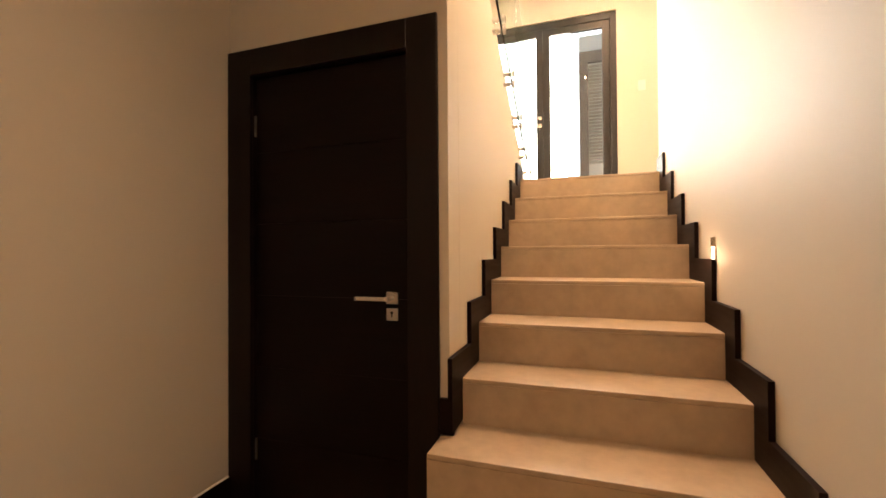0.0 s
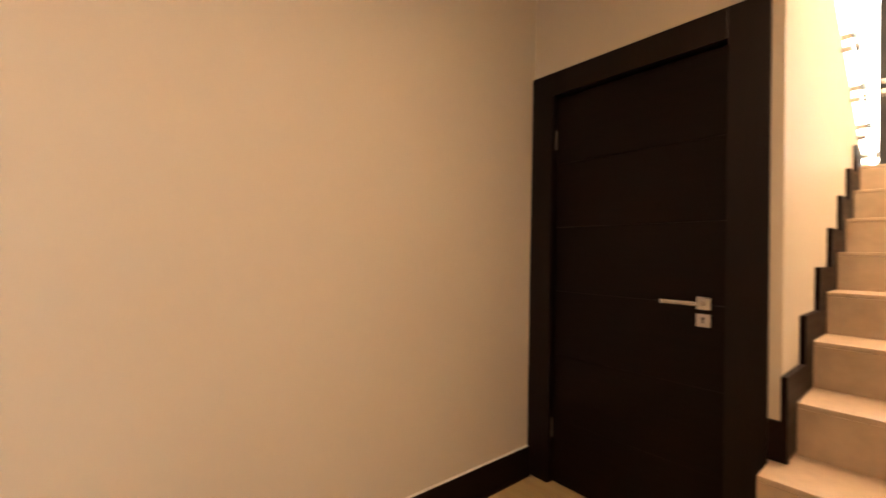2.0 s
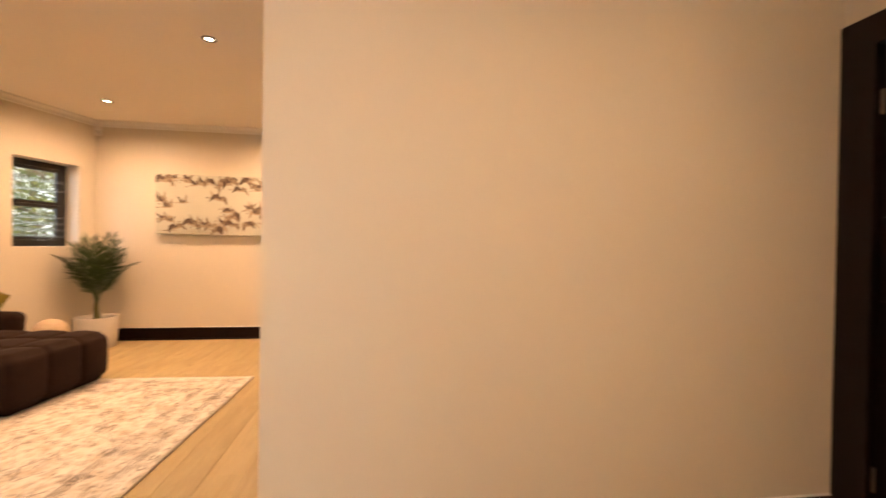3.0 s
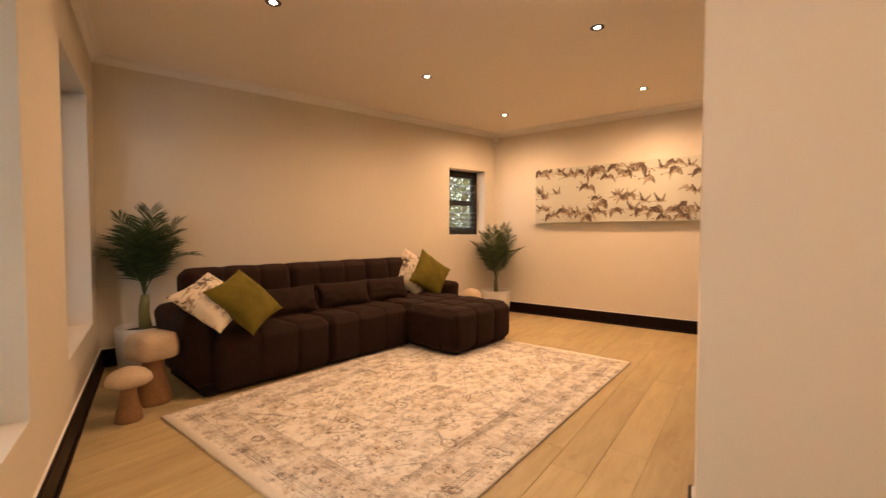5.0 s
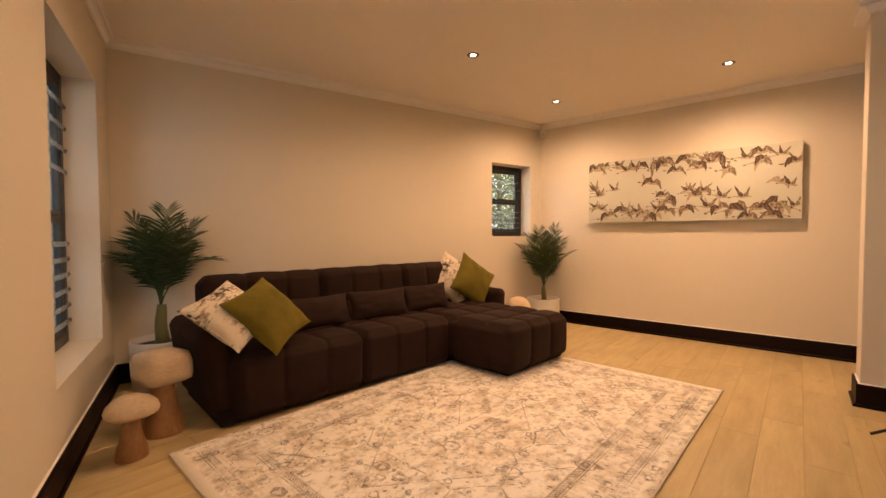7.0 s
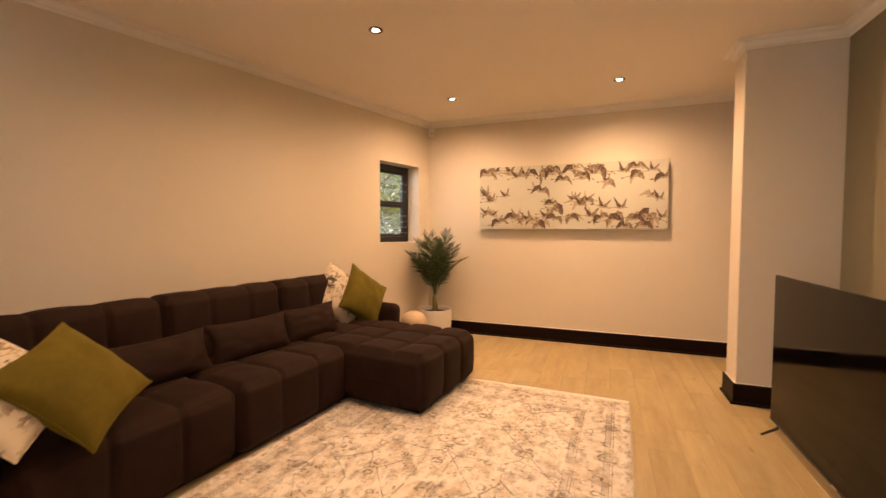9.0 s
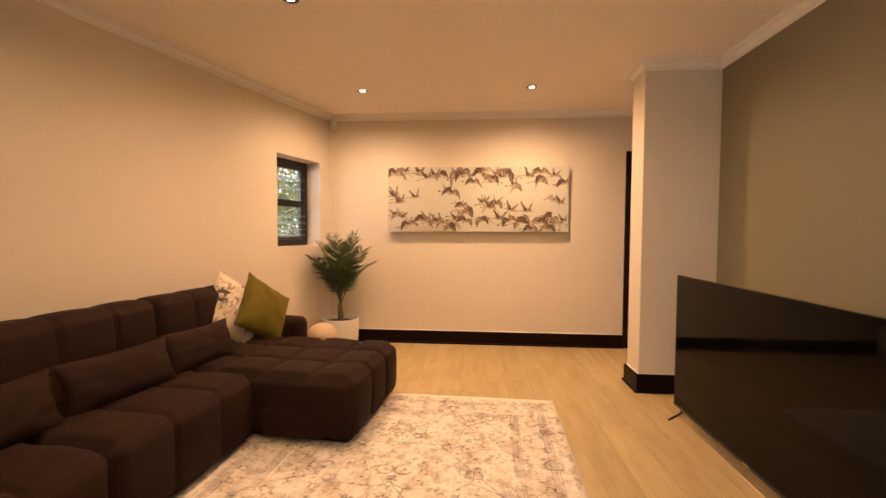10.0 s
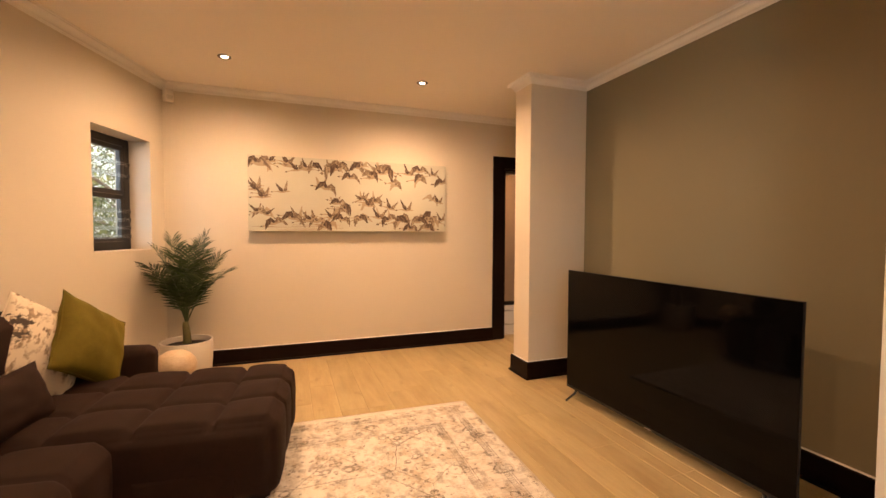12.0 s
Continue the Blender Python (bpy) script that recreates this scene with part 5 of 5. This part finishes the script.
def bush_leaf():
    m, n, l, p = material("bush_leaf")
    geo = n.new("ShaderNodeNewGeometry")
    l.new(ramp(n, l, geo.outputs["Random Per Island"], [(0.0, (0.06, 0.085, 0.025)), (0.5, (0.15, 0.19, 0.05)), (1.0, (0.42, 0.40, 0.10))]), p.inputs["Base Color"])
    p.inputs["Roughness"].default_value = 0.6
    return m


BUSH = bush_leaf()
BARK = varied("tree_bark", (0.22, 0.16, 0.11), 0.9, 0.3, 8.0, 60.0, 0.6)


def tree(x, y, height, spread, seed, label):
    rng = random.Random(seed)
    t = empty("tree", x, y, -0.3)
    v, f = tube([(0, 0, 0), (0.04, 0.02, height * 0.3), (-0.03, 0.05, height * 0.6), (0.02, 0, height * 0.9)], [0.12, 0.09, 0.06, 0.02], 8)
    limbs = []
    for i in range(9):
        a, z = rng.random() * 6.28, height * rng.uniform(0.15, 0.75)
        end = Vector((math.cos(a) * spread * 0.8, math.sin(a) * spread * 0.8, z + height * 0.2))
        limbs.append(end)
        v2, f2 = tube([(0, 0, z), tuple(end * 0.5 + Vector((0, 0, z * 0.5 + 0.05))), tuple(end)], [0.045, 0.03, 0.008], 6)
        f += [tuple(q + len(v) for q in g) for g in f2]
        v = v + v2
    finish("trunk", v, f, BARK, t, "", True)
    v, f = [], []
    for i in range(3600):
        c = rng.choice(limbs) * rng.uniform(0.55, 1.15)
        p = c + Vector((rng.gauss(0, 0.28), rng.gauss(0, 0.28), rng.gauss(0, 0.30))) * spread * 0.55
        p.z = max(p.z, 0.1)
        d = Vector((rng.gauss(0, 1), rng.gauss(0, 1), rng.gauss(0, 1))).normalized()
        e = d.orthogonal().normalized()
        s = rng.uniform(0.025, 0.07)
        b = len(v)
        v += [p - d * s, p + e * s * 0.45, p + d * s, p - e * s * 0.45]
        f.append((b, b + 1, b + 2, b + 3))
    finish("crown", v, f, BUSH, t)
    return tagged(t, label, "tree")


tree(-5.4, 11.6, 3.5, 1.7, 1, "leafy green garden tree outside the small window")
tree(-7.4, 10.8, 3.6, 1.8, 2, "tall green garden tree outside the small window")
tree(-4.2, 14.5, 4.8, 2.1, 3, "yellow-green garden tree beyond the drive")
tree(-9.2, 12.5, 4.5, 2.0, 4, "tall dark garden tree beyond the drive")
for x, y, h in ((-4.6, 18.5, 5.2), (-6.8, 17.2, 6.0), (-9.0, 18.0, 5.6), (-11.2, 16.6, 6.2), (-13.4, 17.6, 5.4), (-10.2, 20.5, 7.0)):
    tree(x, y, h, 2.6, int(x * 10), "tall grey-green tree at the far side of the garden")
# trees added to blacken the tall panes and dim the daylight through them
tree(-5.9, -1.2, 3.6, 1.6, 6, "dense tree added close outside to darken the tall windows")
tree(-7.6, -0.4, 4.0, 1.8, 7, "dense tree added beside the house corner to cut daylight")
tree(-3.9, -2.1, 3.8, 1.6, 8, "dense tree added close outside to darken the tall windows")

# ---- oak floor ----
floor = structure(empty("floor", -1.5, 2.5, 0), "pale oak laminate plank floor", "floor")


def clip(poly, p, d):
    """Keeps the part of poly to the left of the line through p along d."""
    out = []
    for i in range(len(poly)):
        a, b = poly[i], poly[(i + 1) % len(poly)]
        sa = d.x * (a[1] - p.y) - d.y * (a[0] - p.x)
        sb = d.x * (b[1] - p.y) - d.y * (b[0] - p.x)
        if sa >= 0:
            out.append(a)
        if sa * sb < 0:
            t = sa / (sa - sb)
            out.append((a[0] + (b[0] - a[0]) * t, a[1] + (b[1] - a[1]) * t))
    return out


def slab(name, poly, z0, z1, mat, gap=0.0):
    cx, cy = sum(p[0] for p in poly) / len(poly), sum(p[1] for p in poly) / len(poly)
    k = len(poly)
    if gap:
        verts = [(x - cx, y - cy, z0) for x, y in poly] + [(x - cx, y - cy, z1 - 0.0025) for x, y in poly]
        top = []
        for x, y in poly:
            dx, dy = x - cx, y - cy
            top.append((dx - math.copysign(min(0.0028, abs(dx)), dx), dy - math.copysign(min(0.0008, abs(dy)), dy), z1))
        verts += top
        faces = [(i, (i + 1) % k, (i + 1) % k + k, i + k) for i in range(k)] + [(i + k, (i + 1) % k + k, (i + 1) % k + 2 * k, i + 2 * k) for i in range(k)] + [tuple(range(2 * k, 3 * k))]
    else:
        verts = [(x - cx, y - cy, z0) for x, y in poly] + [(x - cx, y - cy, z1) for x, y in poly]
        faces = [(i, (i + 1) % k, (i + 1) % k + k, i + k) for i in range(k)] + [tuple(range(k)), tuple(range(k, 2 * k))]
    me = bpy.data.meshes.new(name)
    me.from_pydata(verts, [], faces)
    me.materials.append(mat)
    ob = new(name, me)
    ob.location = (cx, cy, 0)
    return ob


rim = clip(clip([(-5.2, -0.8), (2.4, -0.8), (2.4, 5.7), (-5.2, 5.7)], SW - ALONG_S * 0.1, -ALONG_W), SW - Vector((0, 0.1)), ALONG_S)
place(slab("underlay", rim, -0.06, -0.012, JOINT), floor)
rng = random.Random(21)
PW, PL = 0.192, 1.29
col = 0
x = -4.85
while x < 2.1:
    y = -0.75 - rng.random() * PL
    while y < 5.75:
        for lo, hi, xa, xb in ((-0.66, 5.70, -9, W1_W + 0.02), (-0.66, W1_S, W1_W + 0.02, 2.1), (W1_N, PIL[1], W1_W + 0.02, TV_X), (PIL[2], 5.70, W1_W + 0.02, 2.25)):
            a, b = max(y, lo), min(y + PL, hi)
            c, d = max(x, xa), min(x + PW, xb)
            if b - a < 0.02 or d - c < 0.01:
                continue
            poly = clip(clip([(c, a), (d, a), (d, b), (c, b)], SW - ALONG_S * 0.02, -ALONG_W), SW - Vector((0, 0.02)), ALONG_S)
            if len(poly) >= 3:
                place(slab("plank", poly, -0.010, 0.0, OAK, 0.002), floor)
        y += PL
    x += PW
